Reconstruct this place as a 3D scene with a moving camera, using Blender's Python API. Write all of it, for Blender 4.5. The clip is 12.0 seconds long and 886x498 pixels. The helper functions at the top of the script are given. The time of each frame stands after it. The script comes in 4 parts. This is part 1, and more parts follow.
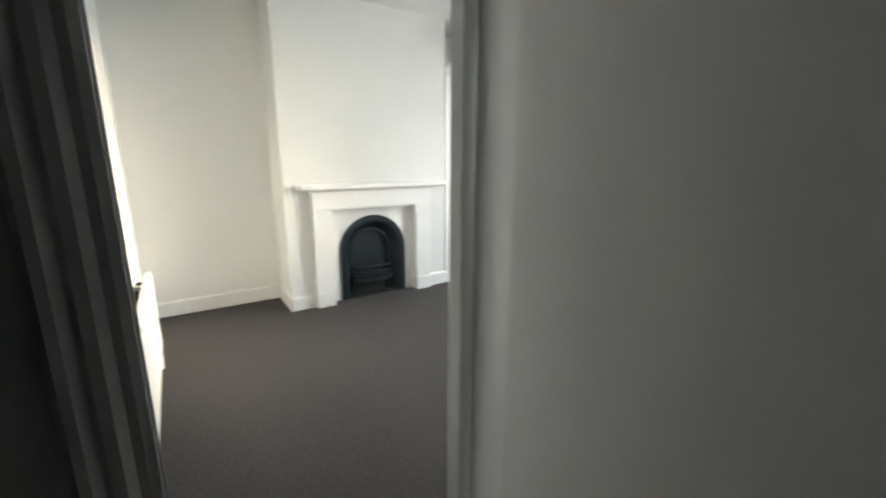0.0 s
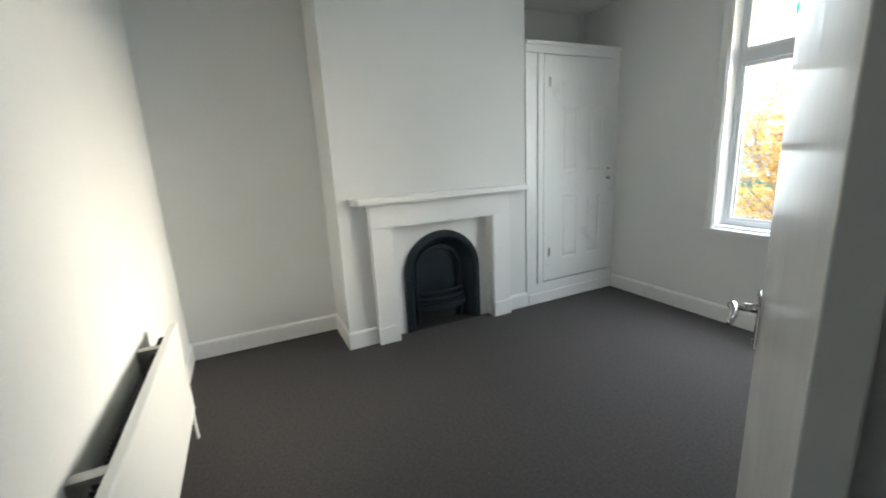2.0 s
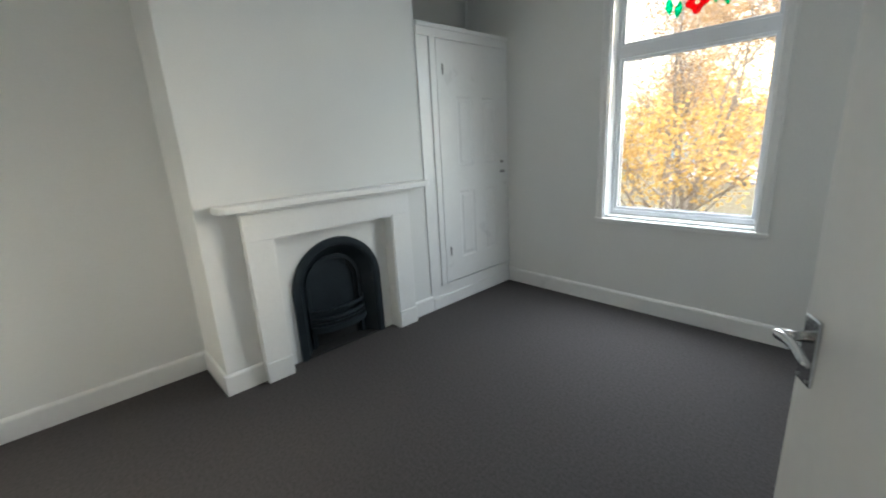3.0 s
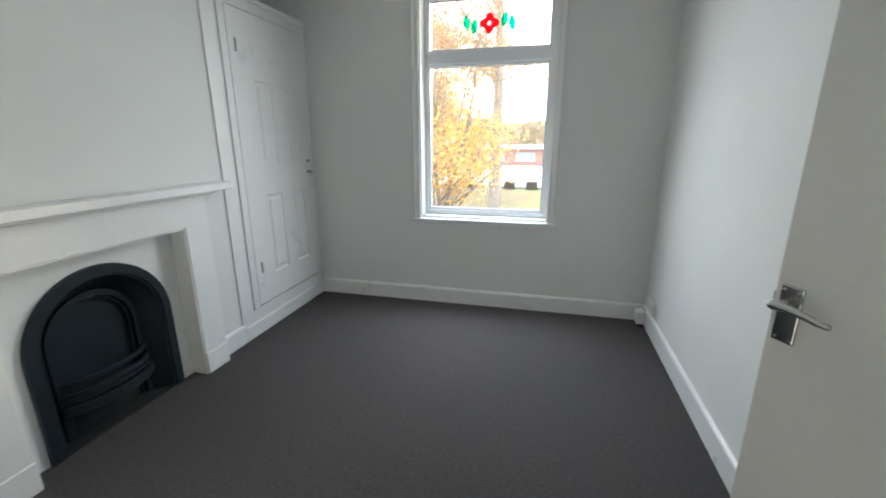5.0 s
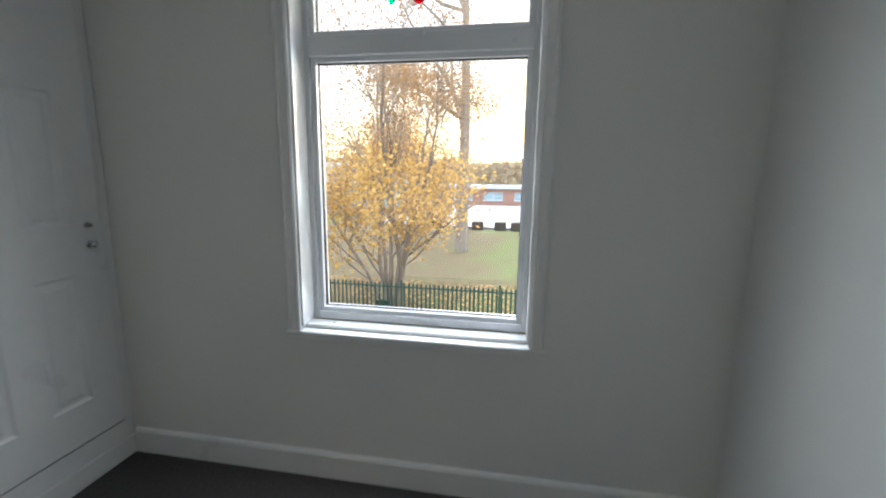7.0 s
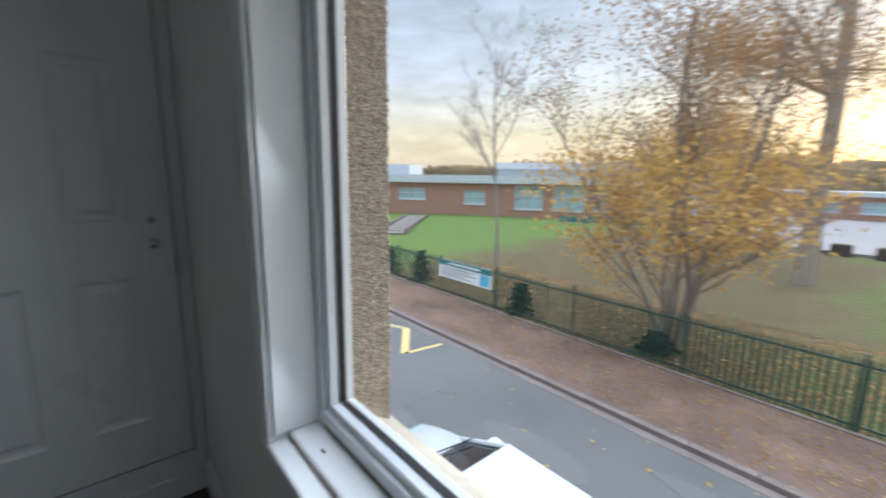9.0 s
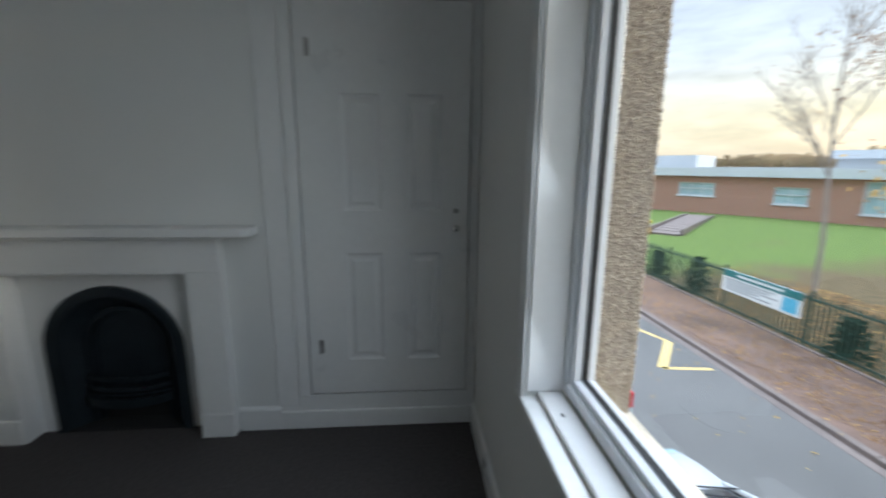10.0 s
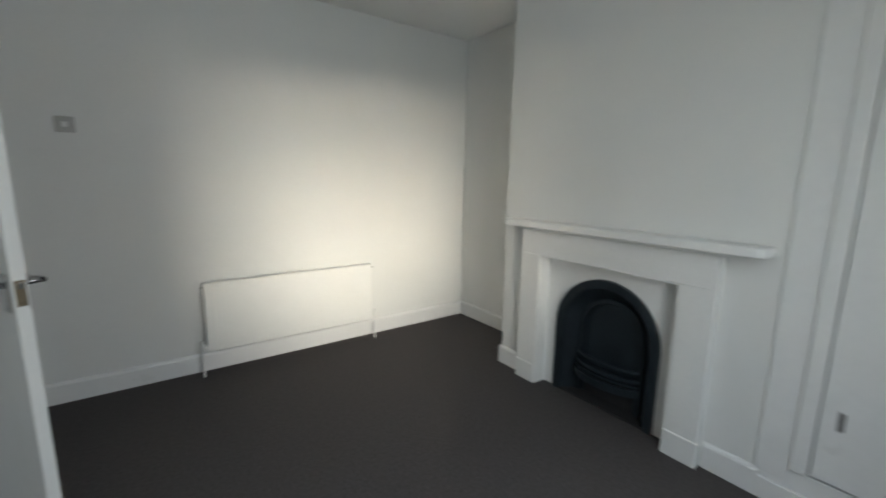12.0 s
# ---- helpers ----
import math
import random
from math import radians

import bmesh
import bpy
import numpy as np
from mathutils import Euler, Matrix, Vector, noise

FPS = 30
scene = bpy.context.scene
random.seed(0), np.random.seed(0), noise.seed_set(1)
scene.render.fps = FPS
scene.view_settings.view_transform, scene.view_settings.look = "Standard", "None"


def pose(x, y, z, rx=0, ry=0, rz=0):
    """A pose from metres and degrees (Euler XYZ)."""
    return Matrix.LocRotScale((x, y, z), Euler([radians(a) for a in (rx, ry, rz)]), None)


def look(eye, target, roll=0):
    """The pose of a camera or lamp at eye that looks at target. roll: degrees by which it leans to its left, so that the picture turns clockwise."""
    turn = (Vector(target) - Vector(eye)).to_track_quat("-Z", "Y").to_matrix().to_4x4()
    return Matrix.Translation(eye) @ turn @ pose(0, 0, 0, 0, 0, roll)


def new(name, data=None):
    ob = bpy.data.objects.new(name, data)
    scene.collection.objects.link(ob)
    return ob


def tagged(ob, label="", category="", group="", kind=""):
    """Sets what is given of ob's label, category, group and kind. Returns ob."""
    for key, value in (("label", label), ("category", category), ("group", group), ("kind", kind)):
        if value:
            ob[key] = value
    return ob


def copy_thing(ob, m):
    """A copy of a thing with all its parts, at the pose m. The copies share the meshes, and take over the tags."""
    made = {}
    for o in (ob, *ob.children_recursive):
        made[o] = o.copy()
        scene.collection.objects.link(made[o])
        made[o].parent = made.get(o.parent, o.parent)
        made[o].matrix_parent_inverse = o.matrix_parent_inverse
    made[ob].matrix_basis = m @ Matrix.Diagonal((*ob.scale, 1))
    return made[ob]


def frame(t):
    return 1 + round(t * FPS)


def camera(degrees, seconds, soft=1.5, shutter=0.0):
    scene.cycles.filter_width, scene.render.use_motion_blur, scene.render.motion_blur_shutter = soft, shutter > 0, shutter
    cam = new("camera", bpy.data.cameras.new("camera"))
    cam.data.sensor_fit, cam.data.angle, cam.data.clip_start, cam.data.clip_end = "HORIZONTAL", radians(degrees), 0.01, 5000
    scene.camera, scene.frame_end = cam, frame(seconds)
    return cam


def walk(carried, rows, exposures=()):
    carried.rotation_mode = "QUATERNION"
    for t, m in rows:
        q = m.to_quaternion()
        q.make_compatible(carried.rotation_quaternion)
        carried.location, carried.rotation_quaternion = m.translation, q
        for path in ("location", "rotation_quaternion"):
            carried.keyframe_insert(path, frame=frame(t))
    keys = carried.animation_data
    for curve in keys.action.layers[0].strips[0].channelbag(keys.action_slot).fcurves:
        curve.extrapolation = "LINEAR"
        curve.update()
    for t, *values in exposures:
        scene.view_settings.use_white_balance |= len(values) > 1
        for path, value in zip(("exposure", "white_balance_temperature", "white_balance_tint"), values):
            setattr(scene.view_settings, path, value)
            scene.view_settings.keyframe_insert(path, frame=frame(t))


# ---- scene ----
cam = camera(94.4, 12.0, soft=1.8, shutter=0.5)
PATH = [
    (0, (4.032, 0.282, 1.346), (2.4, 1.351, 0.904), 0.2),
    (0.5, (3.785, 0.304, 1.41), (2.004, 1.1, 0.953), 0.35),
    (1, (3.562, 0.288, 1.396), (1.762, 1.036, 0.942), -0.3),
    (1.5, (3.41, 0.381, 1.359), (1.594, 1.109, 0.942), -1.8),
    (2, (3.296, 0.482, 1.377), (1.537, 1.322, 0.929), -3.0),
    (2.5, (3.13, 0.495, 1.377), (1.524, 1.589, 0.903), -3.3),
    (3, (2.9, 0.552, 1.377), (1.476, 1.863, 0.873), -3.2),
    (5, (2.367, 0.509, 1.347), (1.904, 2.385, 0.829), -0.1),
    (5.5, (2.352, 0.647, 1.353), (2.016, 2.564, 0.893), 0.0),
    (6, (2.355, 1.079, 1.385), (2.062, 3.014, 0.976), 0.0),
    (6.5, (2.326, 1.578, 1.393), (2.056, 3.527, 1.038), 0.4),
    (6.7, (2.319, 1.786, 1.403), (2.032, 3.735, 1.056), 0.5),
    (8.3, (2.279, 3.094, 1.377), (1.357, 4.843, 1.072), 0.9),
    (8.5, (2.311, 3.232, 1.365), (1.211, 4.871, 1.045), 0.4),
    (9, (2.323, 3.431, 1.35), (0.823, 4.708, 1.004), 0.8),
    (9.5, (2.395, 3.421, 1.336), (0.568, 4.146, 0.97), 0.8),
    (10, (2.488, 3.364, 1.393), (0.533, 3.519, 0.999), 0.5),
    (10.5, (2.532, 3.353, 1.39), (0.611, 2.942, 1.013), -0.0),
    (11, (2.568, 3.328, 1.389), (0.813, 2.437, 1.036), 0.1),
    (11.5, (2.564, 3.291, 1.387), (1.068, 2.01, 1.042), 0.5),
    (12, (2.535, 3.158, 1.365), (1.376, 1.564, 1.025), 0.9),
]
EXPOSURE = [(0, 2.75, 6700, 6), (1.0, 2.35, 6600, 6), (2.0, 1.9, 6300, 5), (3.0, 1.75, 6200, 5), (5.0, 1.85, 6200, 6), (6.0, 1.85, 6250, 7), (6.7, 1.35, 6200, 7), (8.3, -0.05, 5950, 8), (9.5, -0.08, 5950, 7), (10.5, 0.7, 5950, 6), (11.0, 1.0, 6050, 6), (12.0, 1.3, 6300, 6)]
walk(cam, [(t, look(eye, target, roll)) for t, eye, target, roll in PATH], EXPOSURE)

# ---- world and sun ----
SKY_TURN = radians(12)
world = bpy.data.worlds.new("evening_sky")
scene.world = world
world.use_nodes = True
wn, wl = world.node_tree.nodes, world.node_tree.links
wn.clear()
w_out = wn.new("ShaderNodeOutputWorld")
w_bg = wn.new("ShaderNodeBackground")
w_bg.inputs["Strength"].default_value = 0.68
w_sky = wn.new("ShaderNodeTexSky")
w_sky.sky_type = "NISHITA"
w_sky.sun_disc = False
w_sky.sun_elevation = radians(7)
w_sky.sun_rotation = SKY_TURN
w_sky.air_density, w_sky.dust_density = 1.2, 2.0
w_skys = wn.new("ShaderNodeMix")
w_skys.data_type, w_skys.blend_type = "RGBA", "MULTIPLY"
w_skys.inputs["Factor"].default_value = 1.0
w_skys.inputs[7].default_value = (0.11, 0.11, 0.11, 1)
w_tc = wn.new("ShaderNodeTexCoord")
w_sep = wn.new("ShaderNodeSeparateXYZ")
w_map = wn.new("ShaderNodeMapping")
w_map.inputs["Scale"].default_value = (2.2, 2.2, 9.0)
w_noise = wn.new("ShaderNodeTexNoise")
w_noise.inputs["Scale"].default_value = 1.7
w_noise.inputs["Detail"].default_value = 7
w_noise.inputs["Roughness"].default_value = 0.58
w_cov = wn.new("ShaderNodeValToRGB")
w_cov.color_ramp.elements[0].position, w_cov.color_ramp.elements[1].position = 0.36, 0.62
w_grad = wn.new("ShaderNodeValToRGB")
cr = w_grad.color_ramp
cr.elements[0].position, cr.elements[0].color = 0.0, (0.98, 0.83, 0.64, 1)
cr.elements[1].position, cr.elements[1].color = 1.0, (7.0, 7.4, 8.0, 1)
e = cr.elements.new(0.10); e.color = (1.08, 0.92, 0.70, 1)
e = cr.elements.new(0.22); e.color = (0.84, 0.85, 0.92, 1)
e = cr.elements.new(0.45); e.color = (0.62, 0.67, 0.78, 1)
e = cr.elements.new(0.62); e.color = (1.4, 1.5, 1.66, 1)
w_cloud = wn.new("ShaderNodeMix")
w_cloud.data_type = "RGBA"
w_mul = wn.new("ShaderNodeMix")
w_mul.data_type, w_mul.blend_type = "RGBA", "MULTIPLY"
w_mul.inputs["Factor"].default_value = 1.0
w_mul.inputs[7].default_value = (1.0, 1.0, 1.0, 1)
w_white = wn.new("ShaderNodeMix")
w_white.data_type, w_white.blend_type = "RGBA", "MULTIPLY"
w_white.inputs["Factor"].default_value = 1.0
w_white.inputs[7].default_value = (1.5, 1.5, 1.55, 1)
wl.new(w_tc.outputs["Generated"], w_sep.inputs[0])
wl.new(w_tc.outputs["Generated"], w_map.inputs[0])
wl.new(w_map.outputs[0], w_noise.inputs["Vector"])
wl.new(w_noise.outputs["Fac"], w_cov.inputs[0])
wl.new(w_sep.outputs["Z"], w_grad.inputs[0])
wl.new(w_sky.outputs[0], w_skys.inputs[6])
wl.new(w_grad.outputs[0], w_white.inputs[6])
wl.new(w_cov.outputs[0], w_cloud.inputs["Factor"])
wl.new(w_grad.outputs[0], w_cloud.inputs[6])
wl.new(w_white.outputs[2], w_cloud.inputs[7])
w_add = wn.new("ShaderNodeMix")
w_add.data_type, w_add.blend_type = "RGBA", "ADD"
w_add.inputs["Factor"].default_value = 1.0
wl.new(w_cloud.outputs[2], w_add.inputs[6])
wl.new(w_skys.outputs[2], w_add.inputs[7])
wl.new(w_add.outputs[2], w_bg.inputs["Color"])
wl.new(w_bg.outputs[0], w_out.inputs[0])

sun_data = bpy.data.lights.new("low_sun", "SUN")
sun_data.energy, sun_data.angle, sun_data.color = 3.6, radians(29), (1.0, 0.91, 0.78)
sun = new("low_sun", sun_data)
sun.matrix_world = look((7.4, 30.0, 4.8), (1.9, 4.0, 1.6))

# light of the sky that comes in at the window's opening
win_data = bpy.data.lights.new("window_sky", "AREA")
win_data.shape, win_data.size, win_data.size_y = "RECTANGLE", 0.93, 0.48
win_data.energy, win_data.color, win_data.spread = 2.1, (0.88, 0.95, 1.0), radians(155)
for wz in (1.06, 1.56, 2.06):
    win_lamp = new("window_sky", win_data)
    win_lamp.matrix_world = look((1.895, 3.692, wz), (1.95, 0.1, wz - 1.5))


# ---- materials ----
def mat(name, colour, rough=0.5, metal=0.0, var=0.12, scale=3.0, fine=60.0, bump=0.1, dist=0.002, spec=0.5, second=None, rand=0.0):
    """A surface with two scales of variation and fine relief."""
    m = bpy.data.materials.new(name)
    m.use_nodes = True
    n, l = m.node_tree.nodes, m.node_tree.links
    b = n["Principled BSDF"]
    tc = n.new("ShaderNodeTexCoord")
    big = n.new("ShaderNodeTexNoise")
    big.inputs["Scale"].default_value, big.inputs["Detail"].default_value = scale, 5
    small = n.new("ShaderNodeTexNoise")
    small.inputs["Scale"].default_value, small.inputs["Detail"].default_value = fine, 4
    l.new(tc.outputs["Object"], big.inputs["Vector"])
    l.new(tc.outputs["Object"], small.inputs["Vector"])
    add = n.new("ShaderNodeMath")
    add.operation = "MULTIPLY_ADD"
    add.inputs[1].default_value = 0.5
    l.new(small.outputs["Fac"], add.inputs[0])
    half = n.new("ShaderNodeMath")
    half.operation = "MULTIPLY"
    half.inputs[1].default_value = 0.5
    l.new(big.outputs["Fac"], half.inputs[0])
    l.new(half.outputs[0], add.inputs[2])
    src = add.outputs[0]
    if rand:
        info = n.new("ShaderNodeObjectInfo")
        r = n.new("ShaderNodeMath")
        r.operation = "MULTIPLY_ADD"
        r.inputs[1].default_value = rand
        l.new(info.outputs["Random"], r.inputs[0])
        l.new(src, r.inputs[2])
        src = r.outputs[0]
    ramp = n.new("ShaderNodeValToRGB")
    dark = tuple(c * (1 - var) for c in colour)
    lite = second if second else tuple(min(1, c * (1 + var)) for c in colour)
    ramp.color_ramp.elements[0].position, ramp.color_ramp.elements[0].color = 0.32, (*dark, 1)
    ramp.color_ramp.elements[1].position, ramp.color_ramp.elements[1].color = 0.68, (*lite, 1)
    l.new(src, ramp.inputs[0])
    l.new(ramp.outputs[0], b.inputs["Base Color"])
    rr = n.new("ShaderNodeMapRange")
    rr.inputs["To Min"].default_value, rr.inputs["To Max"].default_value = max(0, rough - 0.07), min(1, rough + 0.07)
    l.new(big.outputs["Fac"], rr.inputs["Value"])
    l.new(rr.outputs[0], b.inputs["Roughness"])
    b.inputs["Metallic"].default_value = metal
    b.inputs["Specular IOR Level"].default_value = spec
    if bump:
        bp = n.new("ShaderNodeBump")
        bp.inputs["Strength"].default_value, bp.inputs["Distance"].default_value = bump, dist
        l.new(small.outputs["Fac"], bp.inputs["Height"])
        l.new(bp.outputs[0], b.inputs["Normal"])
    return m


M_wall = mat("wall_paint", (0.75, 0.752, 0.738), 0.75, var=0.035, scale=1.6, fine=140, bump=0.25, dist=0.0015, spec=0.25)
M_ceil = mat("ceiling_paint", (0.80, 0.80, 0.79), 0.85, var=0.03, scale=1.4, fine=90, bump=0.2, spec=0.2)
M_gloss = mat("white_gloss_paint", (0.80, 0.80, 0.795), 0.3, var=0.025, scale=4, fine=30, bump=0.05, dist=0.0012)
M_surr = mat("surround_paint", (0.80, 0.80, 0.79), 0.45, var=0.03, scale=5, fine=60, bump=0.12, dist=0.0015)
M_upvc = mat("white_upvc", (0.82, 0.84, 0.87), 0.3, var=0.02, scale=6, fine=50, bump=0.02)
M_carpet = mat("grey_carpet", (0.078, 0.071, 0.070), 0.95, var=0.3, scale=62.0, fine=190, bump=0.3, dist=0.003, spec=0.1)
M_iron = mat("blackened_iron", (0.020, 0.028, 0.035), 0.34, metal=0.2, var=0.3, scale=8, fine=160, bump=0.3, dist=0.001)
M_chrome = mat("chrome", (0.58, 0.58, 0.58), 0.14, metal=1.0, var=0.05, scale=20, fine=200, bump=0.0)
M_steel = mat("dull_steel", (0.40, 0.39, 0.38), 0.4, metal=0.85, var=0.2, scale=30, fine=200, bump=0.1)
M_rad = mat("radiator_enamel", (0.80, 0.80, 0.78), 0.32, var=0.02, scale=6, fine=60, bump=0.03)
# near-black colour that paints the shade in the radiator's gap
M_gapshade = mat("radiator_gap_shade", (0.03, 0.03, 0.03), 0.7, metal=0.2, var=0.3, scale=10, fine=60, bump=0.05)
M_plastic = mat("white_plastic", (0.76, 0.76, 0.74), 0.35, var=0.03, scale=10, fine=60, bump=0.03)
M_grey = mat("grey_plastic", (0.42, 0.42, 0.41), 0.4, var=0.05, scale=10, fine=60, bump=0.03)
# plain black parts, and the painted shade of cupboard gaps and ash pit
M_black = mat("black_and_gap_shade", (0.015, 0.015, 0.015), 0.8, var=0.2, bump=0)
M_gasket = mat("black_rubber_gasket", (0.02, 0.02, 0.022), 0.6, var=0.2, bump=0)
M_dash = mat("pebble_dash", (0.40, 0.32, 0.24), 0.9, var=0.45, scale=12, fine=110, bump=1.0, dist=0.012, second=(0.60, 0.52, 0.42))
M_stone = mat("stone_sill", (0.50, 0.45, 0.37), 0.9, var=0.25, scale=5, fine=70, bump=0.6, dist=0.004)
M_asphalt = mat("road_asphalt", (0.110, 0.108, 0.106), 0.8, var=0.25, scale=0.5, fine=45, bump=0.5, dist=0.006)
M_patch = mat("asphalt_patch", (0.13, 0.128, 0.126), 0.85, var=0.2, scale=0.9, fine=50, bump=0.5, dist=0.006)
M_pave = mat("leafy_pavement", (0.105, 0.072, 0.058), 0.9, var=0.5, scale=0.9, fine=22, bump=0.6, dist=0.01, second=(0.21, 0.135, 0.105))
M_kerb = mat("kerb_stone", (0.17, 0.14, 0.13), 0.9, var=0.3, scale=3, fine=60, bump=0.4)
M_yellow = mat("yellow_road_paint", (0.55, 0.42, 0.17), 0.8, var=0.25, scale=5, fine=60, bump=0.2)
M_grass = mat("grass", (0.055, 0.085, 0.025), 0.95, var=0.5, scale=0.22, fine=9, bump=0.8, dist=0.05, second=(0.13, 0.20, 0.045), spec=0.1)
M_earth = mat("leaf_litter", (0.075, 0.055, 0.035), 0.95, var=0.4, scale=0.5, fine=14, bump=0.8, dist=0.04, second=(0.15, 0.115, 0.06), spec=0.1)
M_yard = mat("pale_yard", (0.24, 0.22, 0.22), 0.9, var=0.15, scale=0.2, fine=4, bump=0.2)
M_fence = mat("green_fence_paint", (0.022, 0.055, 0.042), 0.5, var=0.3, scale=3, fine=40, bump=0.1, rand=0.1)
M_teal = mat("teal_sign", (0.02, 0.16, 0.17), 0.5, var=0.06, bump=0)
M_signw = mat("white_sign", (0.72, 0.76, 0.78), 0.5, var=0.04, bump=0)
M_cyan = mat("cyan_sign", (0.10, 0.42, 0.62), 0.5, var=0.05, bump=0)
M_ink = mat("dark_lettering", (0.06, 0.10, 0.14), 0.6, var=0.1, bump=0)
# bark, leaves and far foliage are paled: the air's haze is in their colours
M_bark = mat("bark", (0.29, 0.245, 0.21), 0.95, var=0.4, scale=3, fine=30, bump=0.9, dist=0.02, spec=0.1)
M_birch = mat("birch_bark", (0.28, 0.25, 0.23), 0.9, var=0.4, scale=4, fine=20, bump=0.5, dist=0.01, spec=0.1)
M_leafy = mat("yellow_leaves", (0.62, 0.37, 0.10), 0.7, var=0.3, scale=0.9, fine=7, bump=0, second=(0.78, 0.54, 0.19), spec=0.2)
M_leafb = mat("brown_leaves", (0.32, 0.18, 0.08), 0.8, var=0.4, scale=0.9, fine=7, bump=0, second=(0.50, 0.31, 0.15), spec=0.2)
M_hedge = mat("hazed_far_foliage", (0.34, 0.27, 0.19), 0.95, var=0.25, scale=0.1, fine=1.0, bump=0, second=(0.46, 0.35, 0.22), spec=0.1)
M_shrub = mat("dark_shrub", (0.02, 0.045, 0.03), 0.9, var=0.4, scale=2, fine=20, bump=0, spec=0.1)
M_carp = mat("white_car_paint", (0.56, 0.60, 0.63), 0.22, var=0.02, scale=2, fine=30, bump=0)
M_tyre = mat("tyre_rubber", (0.02, 0.02, 0.02), 0.85, var=0.2, bump=0.1)
M_red = mat("red_lamp", (0.50, 0.03, 0.04), 0.25, var=0.1, bump=0)
M_roof = mat("flat_roof", (0.42, 0.45, 0.48), 0.7, var=0.12, scale=0.5, fine=8, bump=0.1)
M_fascia = mat("white_fascia", (0.50, 0.54, 0.58), 0.6, var=0.08, scale=0.6, fine=10, bump=0)
M_binyellow = mat("yellow_bin", (0.62, 0.38, 0.03), 0.5, var=0.1, bump=0)
M_timber = mat("dark_timber", (0.06, 0.045, 0.04), 0.85, var=0.3, scale=5, fine=40, bump=0.2)

def door_gloss():
    """White gloss over a leaf whose skin waves slightly in upright stripes."""
    m = mat("door_gloss_paint", (0.78, 0.78, 0.765), 0.2, var=0.02, scale=3, fine=40, bump=0.03, dist=0.001)
    n, l = m.node_tree.nodes, m.node_tree.links
    tc = n.new("ShaderNodeTexCoord")
    mp = n.new("ShaderNodeMapping")
    mp.inputs["Scale"].default_value = (34.0, 0.0, 0.25)
    ns = n.new("ShaderNodeTexNoise")
    ns.inputs["Scale"].default_value, ns.inputs["Detail"].default_value = 1.0, 2
    bp = n.new("ShaderNodeBump")
    bp.inputs["Strength"].default_value, bp.inputs["Distance"].default_value = 0.3, 0.0022
    l.new(tc.outputs["Object"], mp.inputs[0])
    l.new(mp.outputs[0], ns.inputs["Vector"])
    l.new(ns.outputs["Fac"], bp.inputs["Height"])
    l.new(bp.outputs[0], n["Principled BSDF"].inputs["Normal"])
    return m

M_door = door_gloss()
M_latch = mat("worn_brass", (0.20, 0.16, 0.11), 0.45, metal=0.8, var=0.25, scale=30, fine=200, bump=0.1)

def leafy(m, share=0.5):
    """Lets light through the blades."""
    n, l = m.node_tree.nodes, m.node_tree.links
    b = n["Principled BSDF"]
    tr = n.new("ShaderNodeBsdfTranslucent")
    mx = n.new("ShaderNodeMixShader")
    mx.inputs[0].default_value = share
    l.new(b.inputs["Base Color"].links[0].from_socket, tr.inputs[0])
    l.new(b.outputs[0], mx.inputs[1])
    l.new(tr.outputs[0], mx.inputs[2])
    l.new(mx.outputs[0], n["Material Output"].inputs[0])

for m in (M_leafy, M_leafb, M_hedge):
    leafy(m)


def brick_mat():
    m = bpy.data.materials.new("hazed_red_brick")
    m.use_nodes = True
    n, l = m.node_tree.nodes, m.node_tree.links
    b = n["Principled BSDF"]
    tc = n.new("ShaderNodeTexCoord")
    mp = n.new("ShaderNodeMapping")
    mp.inputs["Rotation"].default_value = (radians(90), 0, 0)
    br = n.new("ShaderNodeTexBrick")
    # brick colours muted to carry the haze of distance
    br.inputs["Color1"].default_value = (0.30, 0.145, 0.105, 1)
    br.inputs["Color2"].default_value = (0.36, 0.185, 0.135, 1)
    br.inputs["Mortar"].default_value = (0.36, 0.28, 0.23, 1)
    br.inputs["Scale"].default_value = 1.0
    br.inputs["Brick Width"].default_value, br.inputs["Row Height"].default_value = 0.225, 0.075
    br.inputs["Mortar Size"].default_value = 0.008
    l.new(tc.outputs["Object"], mp.inputs[0])
    l.new(mp.outputs[0], br.inputs["Vector"])
    l.new(br.outputs["Color"], b.inputs["Base Color"])
    b.inputs["Roughness"].default_value = 0.9
    return m

M_brick = brick_mat()


def glass_mat(name, tint=(1, 1, 1), gloss=0.03):
    m = bpy.data.materials.new(name)
    m.use_nodes = True
    n, l = m.node_tree.nodes, m.node_tree.links
    n.remove(n["Principled BSDF"])
    tr = n.new("ShaderNodeBsdfTransparent")
    tr.inputs[0].default_value = (*tint, 1)
    gl = n.new("ShaderNodeBsdfGlossy")
    gl.inputs["Roughness"].default_value = 0.02
    mx = n.new("ShaderNodeMixShader")
    mx.inputs[0].default_value = gloss
    l.new(tr.outputs[0], mx.inputs[1])
    l.new(gl.outputs[0], mx.inputs[2])
    l.new(mx.outputs[0], n["Material Output"].inputs[0])
    return m

M_glass = glass_mat("clear_glass", (0.97, 0.98, 0.98))
M_redglass = glass_mat("red_stained_glass", (0.90, 0.01, 0.06))
M_greenglass = glass_mat("green_stained_glass", (0.03, 0.80, 0.55))
M_darkglass = mat("dark_car_glass", (0.02, 0.025, 0.03), 0.05, var=0.1, bump=0)
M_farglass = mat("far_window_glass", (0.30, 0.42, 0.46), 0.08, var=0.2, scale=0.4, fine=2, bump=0)


